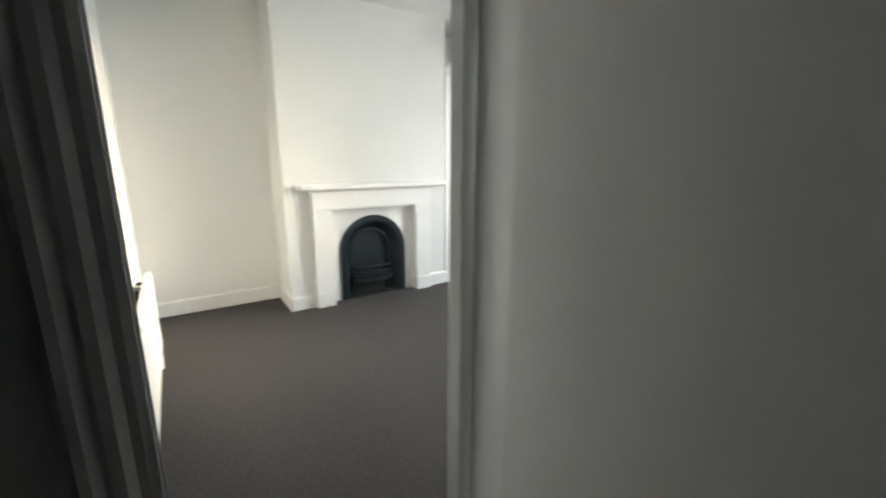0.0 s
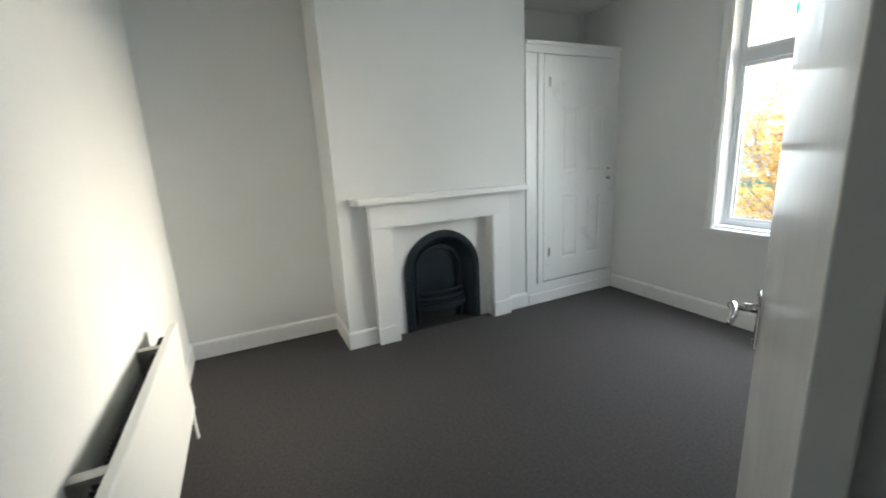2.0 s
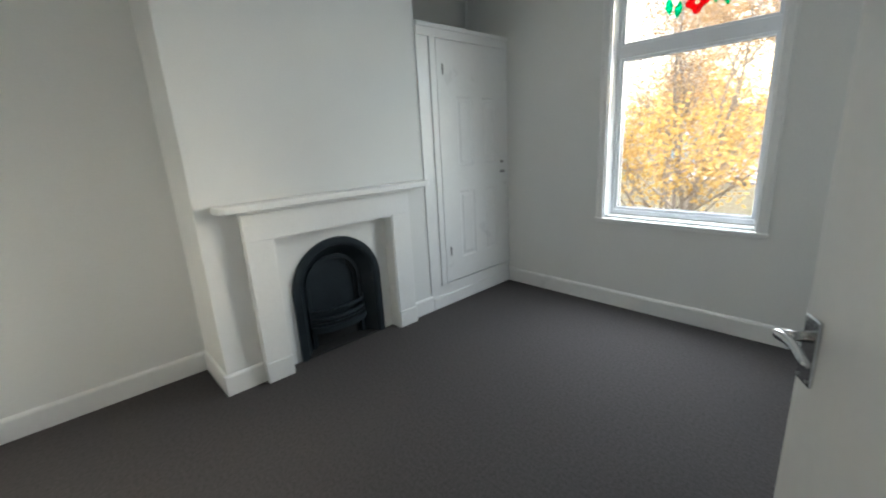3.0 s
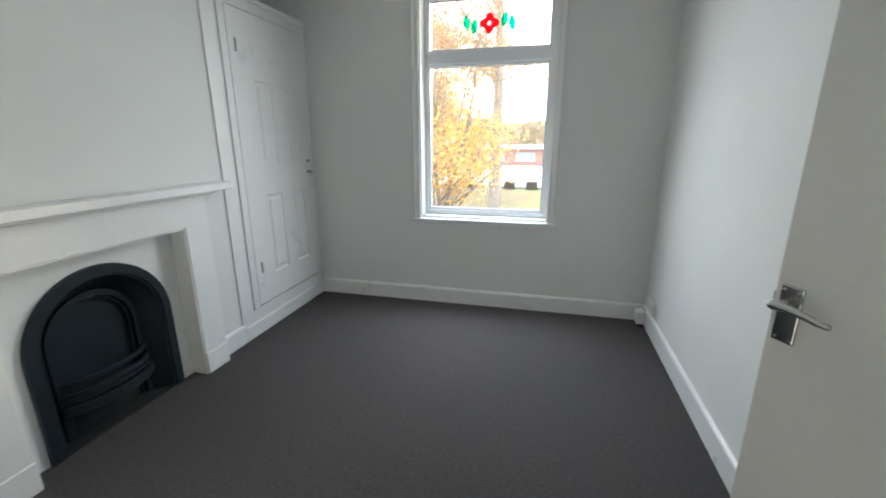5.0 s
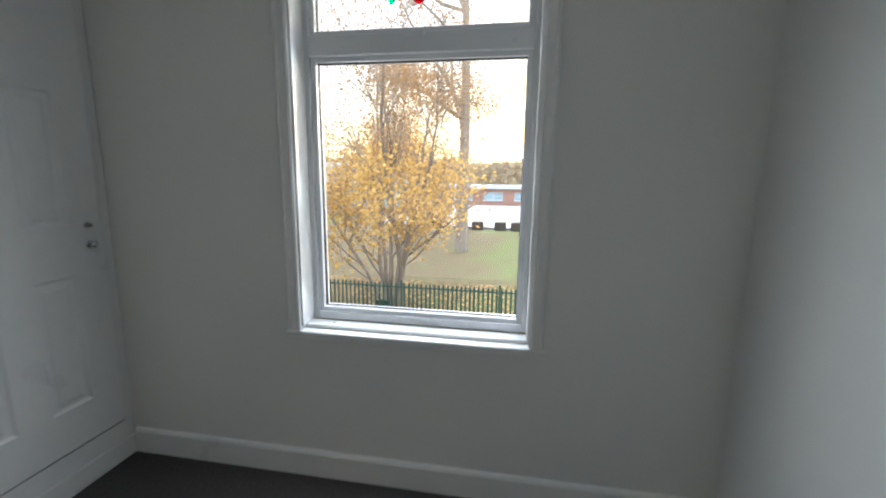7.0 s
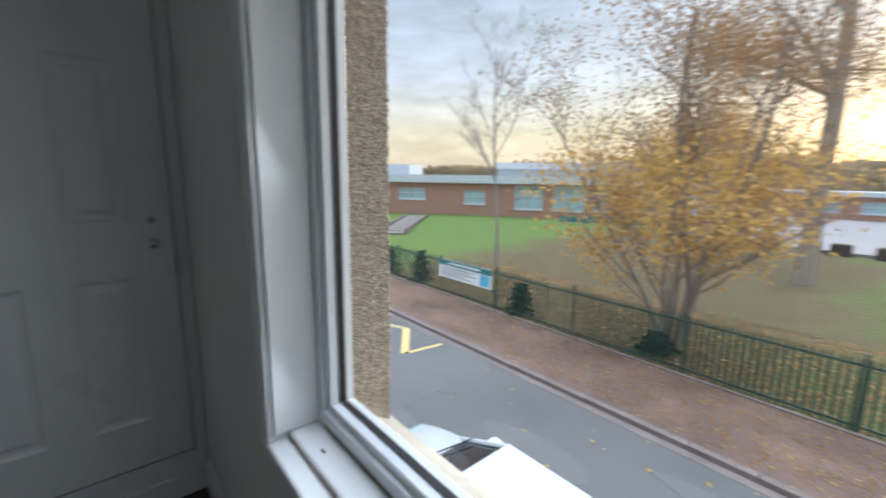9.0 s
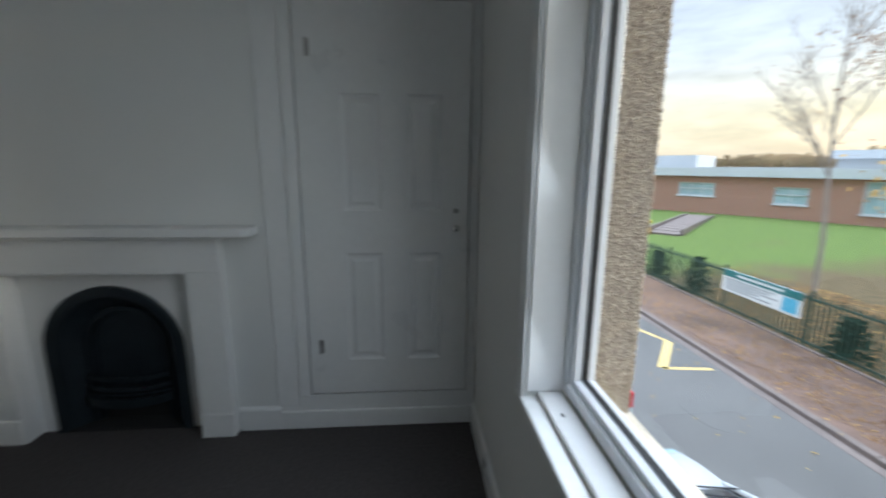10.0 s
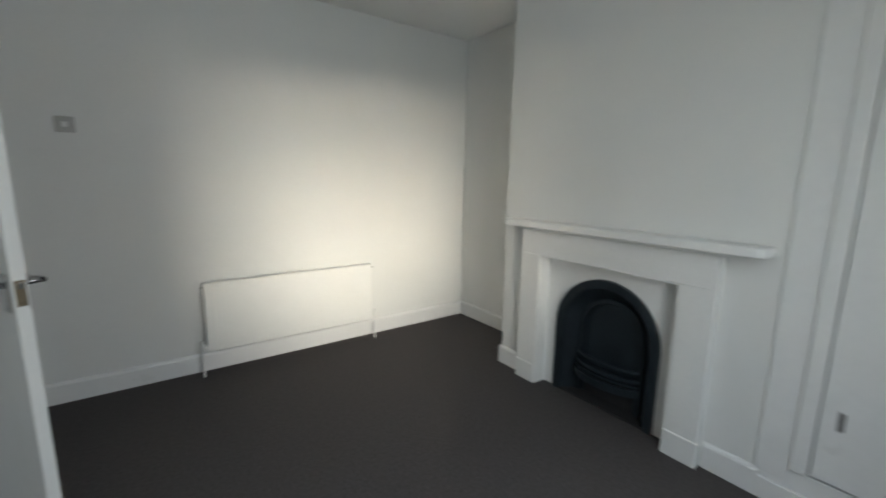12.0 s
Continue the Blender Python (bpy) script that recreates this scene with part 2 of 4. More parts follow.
# ---- mesh helpers ----
def box(bm, x0, x1, y0, y1, z0, z1, bevel=0.0, seg=2):
    r = bmesh.ops.create_cube(bm, size=1.0, matrix=Matrix.Translation(((x0 + x1) / 2, (y0 + y1) / 2, (z0 + z1) / 2)) @ Matrix.Diagonal((abs(x1 - x0), abs(y1 - y0), abs(z1 - z0), 1)))
    if bevel:
        es = list({e for v in r["verts"] for e in v.link_edges})
        bmesh.ops.bevel(bm, geom=es, offset=bevel, segments=seg, affect="EDGES", profile=0.5)
    return bm


def boxed(x0, x1, y0, y1, z0, z1, bevel=0.0, seg=2):
    return box(bmesh.new(), x0, x1, y0, y1, z0, z1, bevel, seg)


def cyl(bm, p, q, r0, r1=None, seg=16, caps=True):
    p, q = Vector(p), Vector(q)
    d = q - p
    m = Matrix.Translation((p + q) / 2) @ d.to_track_quat("Z", "Y").to_matrix().to_4x4()
    bmesh.ops.create_cone(bm, cap_ends=caps, segments=seg, radius1=r0, radius2=r0 if r1 is None else r1, depth=d.length, matrix=m)
    return bm


def extrude(bm, poly, x0, x1, place):
    """A prism: the 2D outline poly run from x0 to x1; place(u, v, w) gives its corner in the world."""
    a = [bm.verts.new(place(u, v, x0)) for u, v in poly]
    b = [bm.verts.new(place(u, v, x1)) for u, v in poly]
    k = len(poly)
    for i in range(k):
        bm.faces.new((a[i], a[(i + 1) % k], b[(i + 1) % k], b[i]))
    bm.faces.new(a[::-1])
    bm.faces.new(b)
    bmesh.ops.recalc_face_normals(bm, faces=bm.faces[:])
    return bm


def tube(verts, faces, pts, radii, seg):
    base = len(verts)
    for i, (p, r) in enumerate(zip(pts, radii)):
        d = (pts[min(i + 1, len(pts) - 1)] - pts[max(i - 1, 0)]).normalized()
        a = d.orthogonal().normalized()
        b = d.cross(a)
        for k in range(seg):
            t = 2 * math.pi * k / seg
            verts.append(p + r * (math.cos(t) * a + math.sin(t) * b))
    for i in range(len(pts) - 1):
        for k in range(seg):
            q = base + i * seg
            faces.append((q + k, q + (k + 1) % seg, q + seg + (k + 1) % seg, q + seg + k))


def finish(name, bm, material, smooth=False):
    me = bpy.data.meshes.new(name)
    bm.to_mesh(me)
    bm.free()
    me.materials.append(material)
    if smooth:
        for p in me.polygons:
            p.use_smooth = True
    return new(name, me)


def part(name, bm, material, parent, label="", smooth=False):
    ob = finish(name, bm, material, smooth)
    ob.parent = parent
    if label:
        ob["label"] = label
    return ob


def thing(name, label, category, group="", kind=""):
    return tagged(new(name), label, category, group, kind)


def structure(name, bm, material, label, category, smooth=False):
    return tagged(finish(name, bm, material, smooth), label, category, kind="structure")


# ---- the room ----
WX, SY, EX, NY = -0.018, -0.018, 3.162, 3.703   # wall faces
H = 2.62
HX = 3.40                                       # hall face of the east wall
CH0, CH1, CHX = 1.052, 2.655, 0.437             # chimney breast
D0, D1 = 0.225, 0.952                           # door opening
OX0, OX1, OZ0, OZ1 = 1.393, 2.397, 0.722, 2.40  # window opening

structure("floor", boxed(-0.3, 5.9, -4.7, NY, -0.22, 0.0), M_carpet, "dark grey short pile carpet wall to wall", "floor")
structure("ceiling", boxed(-0.3, 5.9, -4.7, NY + 0.3, H, H + 0.12), M_ceil, "plain white painted ceiling", "ceiling")
structure("wall_west", boxed(WX - 0.25, WX, SY - 0.15, NY + 0.1, 0, H), M_wall, "off-white painted plaster wall", "wall")
structure("wall_south", boxed(WX - 0.25, HX, SY - 0.15, SY, 0, H), M_wall, "off-white painted plaster wall behind radiator", "wall")
bm = bmesh.new()
box(bm, EX, HX, SY, 0.05, 0, H)
box(bm, EX, HX, D1 + 0.032, NY, 0, H)
box(bm, EX, HX, 0.05, D1 + 0.032, 2.06, H)
structure("wall_east", bm, M_wall, "off-white painted plaster wall with doorway", "wall")
bm = bmesh.new()
box(bm, WX - 0.25, OX0, NY, NY + 0.125, -0.22, H)
box(bm, OX1, HX, NY, NY + 0.125, -0.22, H)
box(bm, OX0, OX1, NY, NY + 0.125, -0.22, OZ0 - 0.024)
box(bm, OX0, OX1, NY, NY + 0.125, OZ1, H)
wall_n = structure("wall_north", bm, M_wall, "off-white painted plaster wall with window", "wall")
PX0, PX1, PY0, PY1 = 1.345, 2.445, NY + 0.125, 4.06
bm = bmesh.new()
box(bm, -6, PX0, PY0, PY1, -2.92, 3.4)
box(bm, PX1, 9, PY0, PY1, -2.92, 3.4)
box(bm, PX0, PX1, PY0, PY1, -2.92, 0.558)
box(bm, PX0, PX1, PY0, PY1, 2.45, 3.4)
wall_out = structure("wall_outside", bm, M_dash, "pebble-dashed outer face of house wall", "wall")

# chimney breast with its fire opening
FC = 1.852          # middle of the fireplace
FI = 0.44           # half width of the surround's inner opening
bm = bmesh.new()
box(bm, WX, CHX, CH0, FC - FI, 0, H)
box(bm, WX, CHX, FC + FI, CH1, 0, H)
box(bm, WX, CHX, FC - FI, FC + FI, 0.886, H)
box(bm, WX, WX + 0.1, FC - FI, FC + FI, 0, 0.886)
structure("chimney_breast", bm, M_wall, "off-white painted chimney breast", "wall")

def skirting(name, length, m):
    """A board along +x with its back on y = 0."""
    bm = bmesh.new()
    prof = [(0, 0), (0.018, 0), (0.018, 0.112), (0.014, 0.122), (0.007, 0.128), (0, 0.129)]
    extrude(bm, prof, 0, length, lambda u, v, w: m @ Vector((w, -u, v)))
    return structure(name, bm, M_gloss, "white gloss painted skirting board", "skirting")

skirting("baseboard_south", 3.17, pose(3.152, SY, 0, 0, 0, 180))
skirting("baseboard_west", CH0 - SY, pose(WX, SY, 0, 0, 0, 90))
skirting("baseboard_chimney_side", CHX - WX + 0.018, pose(WX, CH0, 0, 0, 0, 0))
skirting("baseboard_chimney_a", 1.256 - CH0 + 0.018, pose(CHX, CH0 - 0.018, 0, 0, 0, 90))
skirting("baseboard_chimney_b", 2.672 - 2.452, pose(CHX, 2.452, 0, 0, 0, 90))
skirting("baseboard_north", EX - 0.46, pose(0.46, NY, 0, 0, 0, 0))
skirting("baseboard_east", NY - 1.0, pose(EX, NY, 0, 0, 0, -90))


# ---- fireplace ----
def arch(half, spring, n=20, z0=0.0):
    pts = [(FC - half, z0)]
    for i in range(n + 1):
        a = math.pi - math.pi * i / n
        pts.append((FC + half * math.cos(a), spring + half * math.sin(a)))
    pts.append((FC + half, z0))
    return pts


def arch_band(bm, a, xa, b, xb):
    """Faces between two outlines of as many points."""
    va = [bm.verts.new((xa, y, z)) for y, z in a]
    vb = [bm.verts.new((xb, y, z)) for y, z in b]
    for i in range(len(a) - 1):
        bm.faces.new((va[i], va[i + 1], vb[i + 1], vb[i]))
    return bm


def arch_ring(outer, inner, x0, x1):
    bm = bmesh.new()
    arch_band(bm, outer, x1, inner, x1)
    arch_band(bm, outer, x0, outer, x1)
    arch_band(bm, inner, x0, inner, x1)
    bmesh.ops.remove_doubles(bm, verts=bm.verts[:], dist=0.0005)
    bmesh.ops.recalc_face_normals(bm, faces=bm.faces[:])
    return bm


def fireplace():
    f = thing("fireplace_surround", "white painted timber fireplace surround with mantel shelf", "fireplace")
    x = 0.496
    for s, (a, b) in (("left", (1.262, 1.418)), ("right", (2.284, 2.442))):
        part("pilaster", boxed(CHX, x, a, b, 0.125, 0.886, 0.003), M_surr, f)
        part("plinth", boxed(CHX, x + 0.008, a - 0.004, b + 0.004, 0, 0.13, 0.004), M_surr, f)
    part("lintel", boxed(CHX, x, 1.262, 2.442, 0.886, 1.052, 0.003), M_surr, f)
    part("reveal", boxed(0.36, x - 0.006, 1.418, 1.428, 0, 0.88), M_surr, f)
    part("reveal", boxed(0.36, x - 0.006, 2.274, 2.284, 0, 0.88), M_surr, f)
    part("reveal", boxed(0.36, x - 0.006, 1.428, 2.274, 0.876, 0.886), M_surr, f)
    bm = bmesh.new()
    box(bm, CHX, x + 0.02, 1.235, 2.473, 1.045, 1.066, 0.006)
    part("bed_mould", bm, M_surr, f)
    bm = bmesh.new()
    a, b, fx = 1.135, 2.618, 0.566
    plan = [(CHX, a), (fx - 0.035, a), (fx - 0.012, a + 0.008), (fx, a + 0.035), (fx, b - 0.035), (fx - 0.012, b - 0.008), (fx - 0.035, b), (CHX, b)]
    extrude(bm, plan, 1.064, 1.107, lambda u, v, w: Vector((u, v, w)))
    es = [e for e in bm.edges if abs(e.verts[0].co.z - e.verts[1].co.z) < 1e-5]
    bmesh.ops.bevel(bm, geom=es, offset=0.009, segments=3, affect="EDGES", profile=0.6)
    part("mantel_shelf", bm, M_surr, f)
    # flat infill round the arch
    bm = bmesh.new()
    o = arch(0.335, 0.462, 24)
    half = 0.425
    outline = []
    for y, z in o:
        dy, dz = y - FC, z - 0.462
        if z <= 0.462:
            outline.append((FC + math.copysign(half, dy), z))
        else:
            k = min(half / max(abs(dy), 1e-6), (0.88 - 0.462) / max(dz, 1e-6))
            outline.append((FC + dy * k, 0.462 + dz * k))
    arch_band(bm, o, 0.395, outline, 0.395)
    arch_band(bm, o, 0.395, o, 0.355)
    bmesh.ops.recalc_face_normals(bm, faces=bm.faces[:])
    part("infill_panel", bm, M_surr, f)
    return f

fireplace()


def fire_insert():
    f = thing("fireplace_insert", "black cast iron arched fireplace insert with grate", "fireplace")
    sp = 0.462
    part("arch_rim", arch_ring(arch(0.334, sp), arch(0.292, sp), 0.40, 0.458), M_iron, f)
    part("inner_rim", arch_ring(arch(0.294, sp), arch(0.278, sp), 0.40, 0.449), M_iron, f)
    bm = bmesh.new()
    arch_band(bm, arch(0.279, sp), 0.445, arch(0.205, 0.455), 0.345)
    bmesh.ops.recalc_face_normals(bm, faces=bm.faces[:])
    part("splayed_cheek", bm, M_iron, f, smooth=True)
    part("arch_bead", arch_ring(arch(0.214, 0.452), arch(0.186, 0.452), 0.33, 0.372), M_iron, f)
    part("inner_bead", arch_ring(arch(0.178, 0.452), arch(0.168, 0.452), 0.33, 0.356), M_iron, f)
    part("back_plate", boxed(0.318, 0.336, FC - 0.22, FC + 0.22, 0.0, 0.67), M_iron, f)
    part("hearth_plate", boxed(0.32, 0.45, FC - 0.3, FC + 0.3, 0.001, 0.012), M_black, f)

    def bowed(z0, z1, depth, thick, half):
        bm = bmesh.new()
        n = 18
        rows = []
        for i in range(n + 1):
            u = -1 + 2 * i / n
            y = FC + half * u
            x = 0.35 + depth * math.sqrt(max(0, 1 - (0.93 * u) ** 2))
            rows.append([bm.verts.new((x, y, z0)), bm.verts.new((x, y, z1)), bm.verts.new((x - thick, y, z1)), bm.verts.new((x - thick, y, z0))])
        for a, b in zip(rows, rows[1:]):
            for k in range(4):
                bm.faces.new((a[k], a[(k + 1) % 4], b[(k + 1) % 4], b[k]))
        bm.faces.new(rows[0]); bm.faces.new(rows[-1][::-1])
        bmesh.ops.recalc_face_normals(bm, faces=bm.faces[:])
        bmesh.ops.bevel(bm, geom=[e for e in bm.edges if abs(e.verts[0].co.z - e.verts[1].co.z) < 1e-5 and abs(e.verts[0].co.y - e.verts[1].co.y) > 1e-3], offset=0.003, segments=2, affect="EDGES")
        return bm
    part("grate_bar", bowed(0.276, 0.296, 0.100, 0.020, 0.205), M_iron, f)
    part("grate_bar", bowed(0.222, 0.244, 0.112, 0.022, 0.210), M_iron, f)
    part("grate_front", bowed(0.142, 0.186, 0.134, 0.030, 0.220), M_iron, f)
    bm = bmesh.new()
    pts = [(0.345, FC - 0.2)] + [(0.35 + 0.1 * math.sqrt(max(0, 1 - (0.93 * u / 9) ** 2)), FC + 0.215 * u / 9) for u in range(-9, 10)] + [(0.345, FC + 0.2)]
    extrude(bm, pts, 0.194, 0.204, lambda u, v, w: Vector((u, v, w)))
    part("grate_base", bm, M_iron, f)
    # the void's shade under the grate, painted as a black plate
    part("ash_pit_shade", boxed(0.337, 0.342, FC - 0.2, FC + 0.2, 0.012, 0.15, 0.001), M_black, f, "black plate painting the shaded void under the grate")
    for s in (-1, 1):
        part("grate_bracket", boxed(0.336, 0.385, FC + s * 0.212 - 0.009, FC + s * 0.212 + 0.009, 0.11, 0.31, 0.004), M_iron, f)
    f.location.x = -0.043
    return f

fire_insert()


# ---- built-in cupboard ----
def panel_door(bm, x, y0, y1, z0, z1, panels, thick=0.034):
    """A door face to +x with sunk, raised-field panels; each (a, b, c, d) in y and z."""
    ys = sorted({y0, y1, *[p[0] for p in panels], *[p[1] for p in panels]})
    zs = sorted({z0, z1, *[p[2] for p in panels], *[p[3] for p in panels]})
    for ya, yb in zip(ys, ys[1:]):
        for za, zb in zip(zs, zs[1:]):
            inside = any(p[0] <= ya and yb <= p[1] and p[2] <= za and zb <= p[3] for p in panels)
            if not inside:
                bm.faces.new([bm.verts.new((x, a, b)) for a, b in ((ya, za), (yb, za), (yb, zb), (ya, zb))])
    for a, b, c, d in panels:
        rings = [(0, 0), (0.010, -0.007), (0.018, -0.009), (0.030, -0.008), (0.045, -0.001)]
        loops = [[bm.verts.new((x + dx, yy, zz)) for yy, zz in ((a + o, c + o), (b - o, c + o), (b - o, d - o), (a + o, d - o))] for o, dx in rings]
        for p, q in zip(loops, loops[1:]):
            for k in range(4):
                bm.faces.new((p[k], p[(k + 1) % 4], q[(k + 1) % 4], q[k]))
        bm.faces.new(loops[-1])
    box(bm, x - thick, x - 0.010, y0, y1, z0, z1)
    for ya, yb in ((y0, y0 + 0.0005), (y1 - 0.0005, y1)):
        box(bm, x - 0.0105, x - 0.0002, ya, yb, z0, z1)
    box(bm, x - 0.0105, x - 0.0002, y0, y1, z1 - 0.0005, z1)
    bmesh.ops.remove_doubles(bm, verts=bm.verts[:], dist=0.00005)
    bmesh.ops.recalc_face_normals(bm, faces=bm.faces[:])
    return bm


def cupboard():
    c = thing("alcove_cupboard", "white gloss painted built-in alcove cupboard with panelled door", "cupboard")
    x = 0.452
    part("plinth", boxed(0.40, x + 0.006, 2.673, NY - 0.002, 0, 0.10, 0.004), M_gloss, c)
    part("bottom_rail", boxed(0.40, x - 0.006, 2.673, NY - 0.002, 0.10, 0.192, 0.003), M_gloss, c)
    part("stile", boxed(0.40, x - 0.004, 2.656, 2.772, 0.13, 2.135, 0.003), M_gloss, c)
    part("stile_bead", boxed(0.40, x + 0.008, 2.772, 2.832, 0.19, 2.135, 0.006), M_gloss, c)
    part("stile", boxed(0.40, x - 0.002, 3.658, NY - 0.002, 0.19, 2.135, 0.003), M_gloss, c)
    part("top_rail", boxed(0.40, x, 2.656, NY - 0.002, 2.135, 2.20, 0.003), M_gloss, c)
    part("cornice", boxed(0.395, x + 0.012, 2.656, NY - 0.002, 2.196, 2.228, 0.007, 3), M_gloss, c)
    part("top_board", boxed(WX, 0.40, 2.656, NY - 0.002, 2.19, 2.21), M_gloss, c)
    # black slab painting the shade seen in the gaps round the door
    part("gap_shade_sheet", boxed(0.36, 0.40, 2.80, 3.69, 0.18, 2.15), M_black, c)
    bm = bmesh.new()
    pn = [(3.035, 3.222, 0.392, 0.966), (3.345, 3.515, 0.392, 0.966), (3.035, 3.222, 1.176, 1.725), (3.345, 3.515, 1.176, 1.725)]
    panel_door(bm, x + 0.004, 2.839, 3.652, 0.206, 2.128, pn)
    d = part("door", bm, M_gloss, c)
    for z in (1.916, 0.47):
        bm = bmesh.new()
        box(bm, x + 0.003, x + 0.007, 2.896, 2.909, z - 0.036, z + 0.036, 0.001)
        cyl(bm, (x + 0.008, 2.893, z - 0.04), (x + 0.008, 2.893, z + 0.04), 0.004, seg=8)
        part("hinge", bm, M_steel, d, "small dull steel hinge")
    bm = bmesh.new()
    cyl(bm, (x + 0.002, 3.589, 1.177), (x + 0.008, 3.589, 1.177), 0.013, seg=16)
    cyl(bm, (x + 0.008, 3.589, 1.177), (x + 0.025, 3.589, 1.177), 0.006, 0.008, seg=12)
    part("key_escutcheon", bm, M_steel, d, "small metal keyhole cover")
    bm = bmesh.new()
    cyl(bm, (x + 0.002, 3.589, 1.09), (x + 0.007, 3.589, 1.09), 0.016, seg=16)
    cyl(bm, (x + 0.006, 3.589, 1.09), (x + 0.026, 3.589, 1.09), 0.007, seg=12)
    bmesh.ops.create_uvsphere(bm, u_segments=14, v_segments=8, radius=0.015, matrix=Matrix.Translation((x + 0.032, 3.589, 1.09)) @ Matrix.Diagonal((0.7, 1, 1, 1)))
    part("knob", bm, M_chrome, d, "small chrome knob", smooth=True)
    return c

cupboard()
bm = bmesh.new()
cyl(bm, (0.06, 3.62, 2.21), (0.06, 3.62, H), 0.011, seg=12)
tagged(finish("pipe", bm, M_gloss, True), "thin white painted pipe above the cupboard", "pipe")


# ---- window ----
def window():
    w = thing("window_1", "white plastic framed sash-style window with stained glass rose", "window", kind="structure")
    y0, y1 = NY + 0.108, NY + 0.195
    gx0, gx1 = 1.448, 2.342
    fz0, fz1 = 0.742, 2.398
    fx0, fx1 = OX0 + 0.001, OX1 - 0.001
    fr = part("window_frame", boxed(fx0, gx0 - 0.022, y0, y1, fz0, fz1, 0.004), M_upvc, w)
    part("window_frame", boxed(gx1 + 0.022, fx1, y0, y1, fz0, fz1, 0.004), M_upvc, w)
    part("window_frame", boxed(gx0 - 0.022, gx1 + 0.022, y0, y1, fz0, fz0 + 0.035, 0.004), M_upvc, w)
    part("window_frame", boxed(gx0 - 0.022, gx1 + 0.022, y0, y1, 2.362, fz1, 0.004), M_upvc, w)
    part("transom", boxed(gx0 - 0.022, gx1 + 0.022, y0 - 0.004, y1, 1.902, 1.985, 0.005), M_upvc, w)
    ya, yb = y0 + 0.012, y1 - 0.012
    for z0, z1 in ((fz0 + 0.033, 1.904), (1.983, 2.364)):
        b = 0.022
        part("glazing_bead", boxed(gx0 - b, gx0, ya, yb, z0, z1, 0.003), M_upvc, w)
        part("glazing_bead", boxed(gx1, gx1 + b, ya, yb, z0, z1, 0.003), M_upvc, w)
        part("glazing_bead", boxed(gx0, gx1, ya, yb, z0, z0 + b, 0.003), M_upvc, w)
        part("glazing_bead", boxed(gx0, gx1, ya, yb, z1 - b, z1, 0.003), M_upvc, w)
        g = 0.0025
        bm = bmesh.new()
        yg = (ya + yb) / 2
        for q in ((gx0, gx0 + g, z0 + b, z1 - b), (gx1 - g, gx1, z0 + b, z1 - b), (gx0, gx1, z0 + b, z0 + b + g), (gx0, gx1, z1 - b - g, z1 - b)):
            box(bm, q[0], q[1], yg - 0.008, yg + 0.01, q[2], q[3])
        part("gasket", bm, M_gasket, w, "black rubber gasket")
        p = part("pane", boxed(gx0, gx1, yg - 0.002, yg + 0.002, z0 + b, z1 - b), M_glass, w)
        p.visible_shadow = False
    # vent catch on the transom
    part("vent_catch", boxed(1.86, 1.93, y0 - 0.016, y0 - 0.004, 1.968, 1.984, 0.003), M_upvc, w)
    # rose of stained film
    yr = yg - 0.008
    cx, cz = 1.898, 2.172

    def blob(pts, name, m, lab):
        bm = bmesh.new()
        extrude(bm, pts, yr, yr + 0.002, lambda u, v, q: Vector((u, q, v)))
        o = part(name, bm, m, w, lab)
        o.visible_shadow = False
    n = 40
    petals = [(cx + (0.062 + 0.012 * math.cos(4 * a)) * math.cos(a), cz + (0.062 + 0.012 * math.cos(4 * a)) * math.sin(a)) for a in (2 * math.pi * i / n for i in range(n))]
    inner = [(cx + 0.015 * math.cos(a), cz + 0.015 * math.sin(a)) for a in (2 * math.pi * i / n for i in range(n))]
    bm = bmesh.new()
    for yy in (yr, yr + 0.002):
        vo = [bm.verts.new((u, yy, v)) for u, v in petals]
        vi = [bm.verts.new((u, yy, v)) for u, v in inner]
        for i in range(n):
            bm.faces.new((vo[i], vo[(i + 1) % n], vi[(i + 1) % n], vi[i]))
    o = part("stained_rose", bm, M_redglass, w, "red stained glass rose")
    o.visible_shadow = False
    for dx, dz, tilt in ((-0.172, 0.01, 8), (-0.112, -0.02, -8), (0.112, 0.02, -8), (0.168, -0.008, 8)):
        t = radians(tilt)
        pts = []
        for i in range(16):
            a = 2 * math.pi * i / 16
            u, v = 0.026 * math.cos(a) * (1 - 0.35 * abs(math.sin(a))), 0.052 * math.sin(a)
            pts.append((cx + dx + u * math.cos(t) - v * math.sin(t), cz + dz + u * math.sin(t) + v * math.cos(t)))
        blob(pts, "stained_leaf", M_greenglass, "green stained glass leaf")
    # linings, boards and architrave
    part("lining", boxed(OX0 - 0.001, OX0 + 0.012, NY - 0.002, y0, OZ0 + 0.02, OZ1, 0.002), M_gloss, w)
    part("lining", boxed(OX1 - 0.012, OX1 + 0.001, NY - 0.002, y0, OZ0 + 0.02, OZ1, 0.002), M_gloss, w)
    part("lining", boxed(OX0 + 0.012, OX1 - 0.012, NY - 0.002, y0, OZ1 - 0.012, OZ1, 0.002), M_gloss, w)
    part("window_sill", boxed(1.328, 2.462, NY - 0.018, NY + 0.032, 0.698, 0.721, 0.007, 3), M_gloss, w)
    part("window_board", boxed(OX0 + 0.001, OX1 - 0.001, NY + 0.034, y0, 0.722, 0.739, 0.006), M_gloss, w)
    part("paint_chip", boxed(1.512, 1.530, NY + 0.062, NY + 0.068, 0.7385, 0.7396), M_black, w, "small dark paint chip")
    part("apron_bead", boxed(1.34, 2.45, NY - 0.012, NY, 0.682, 0.700, 0.004), M_gloss, w)
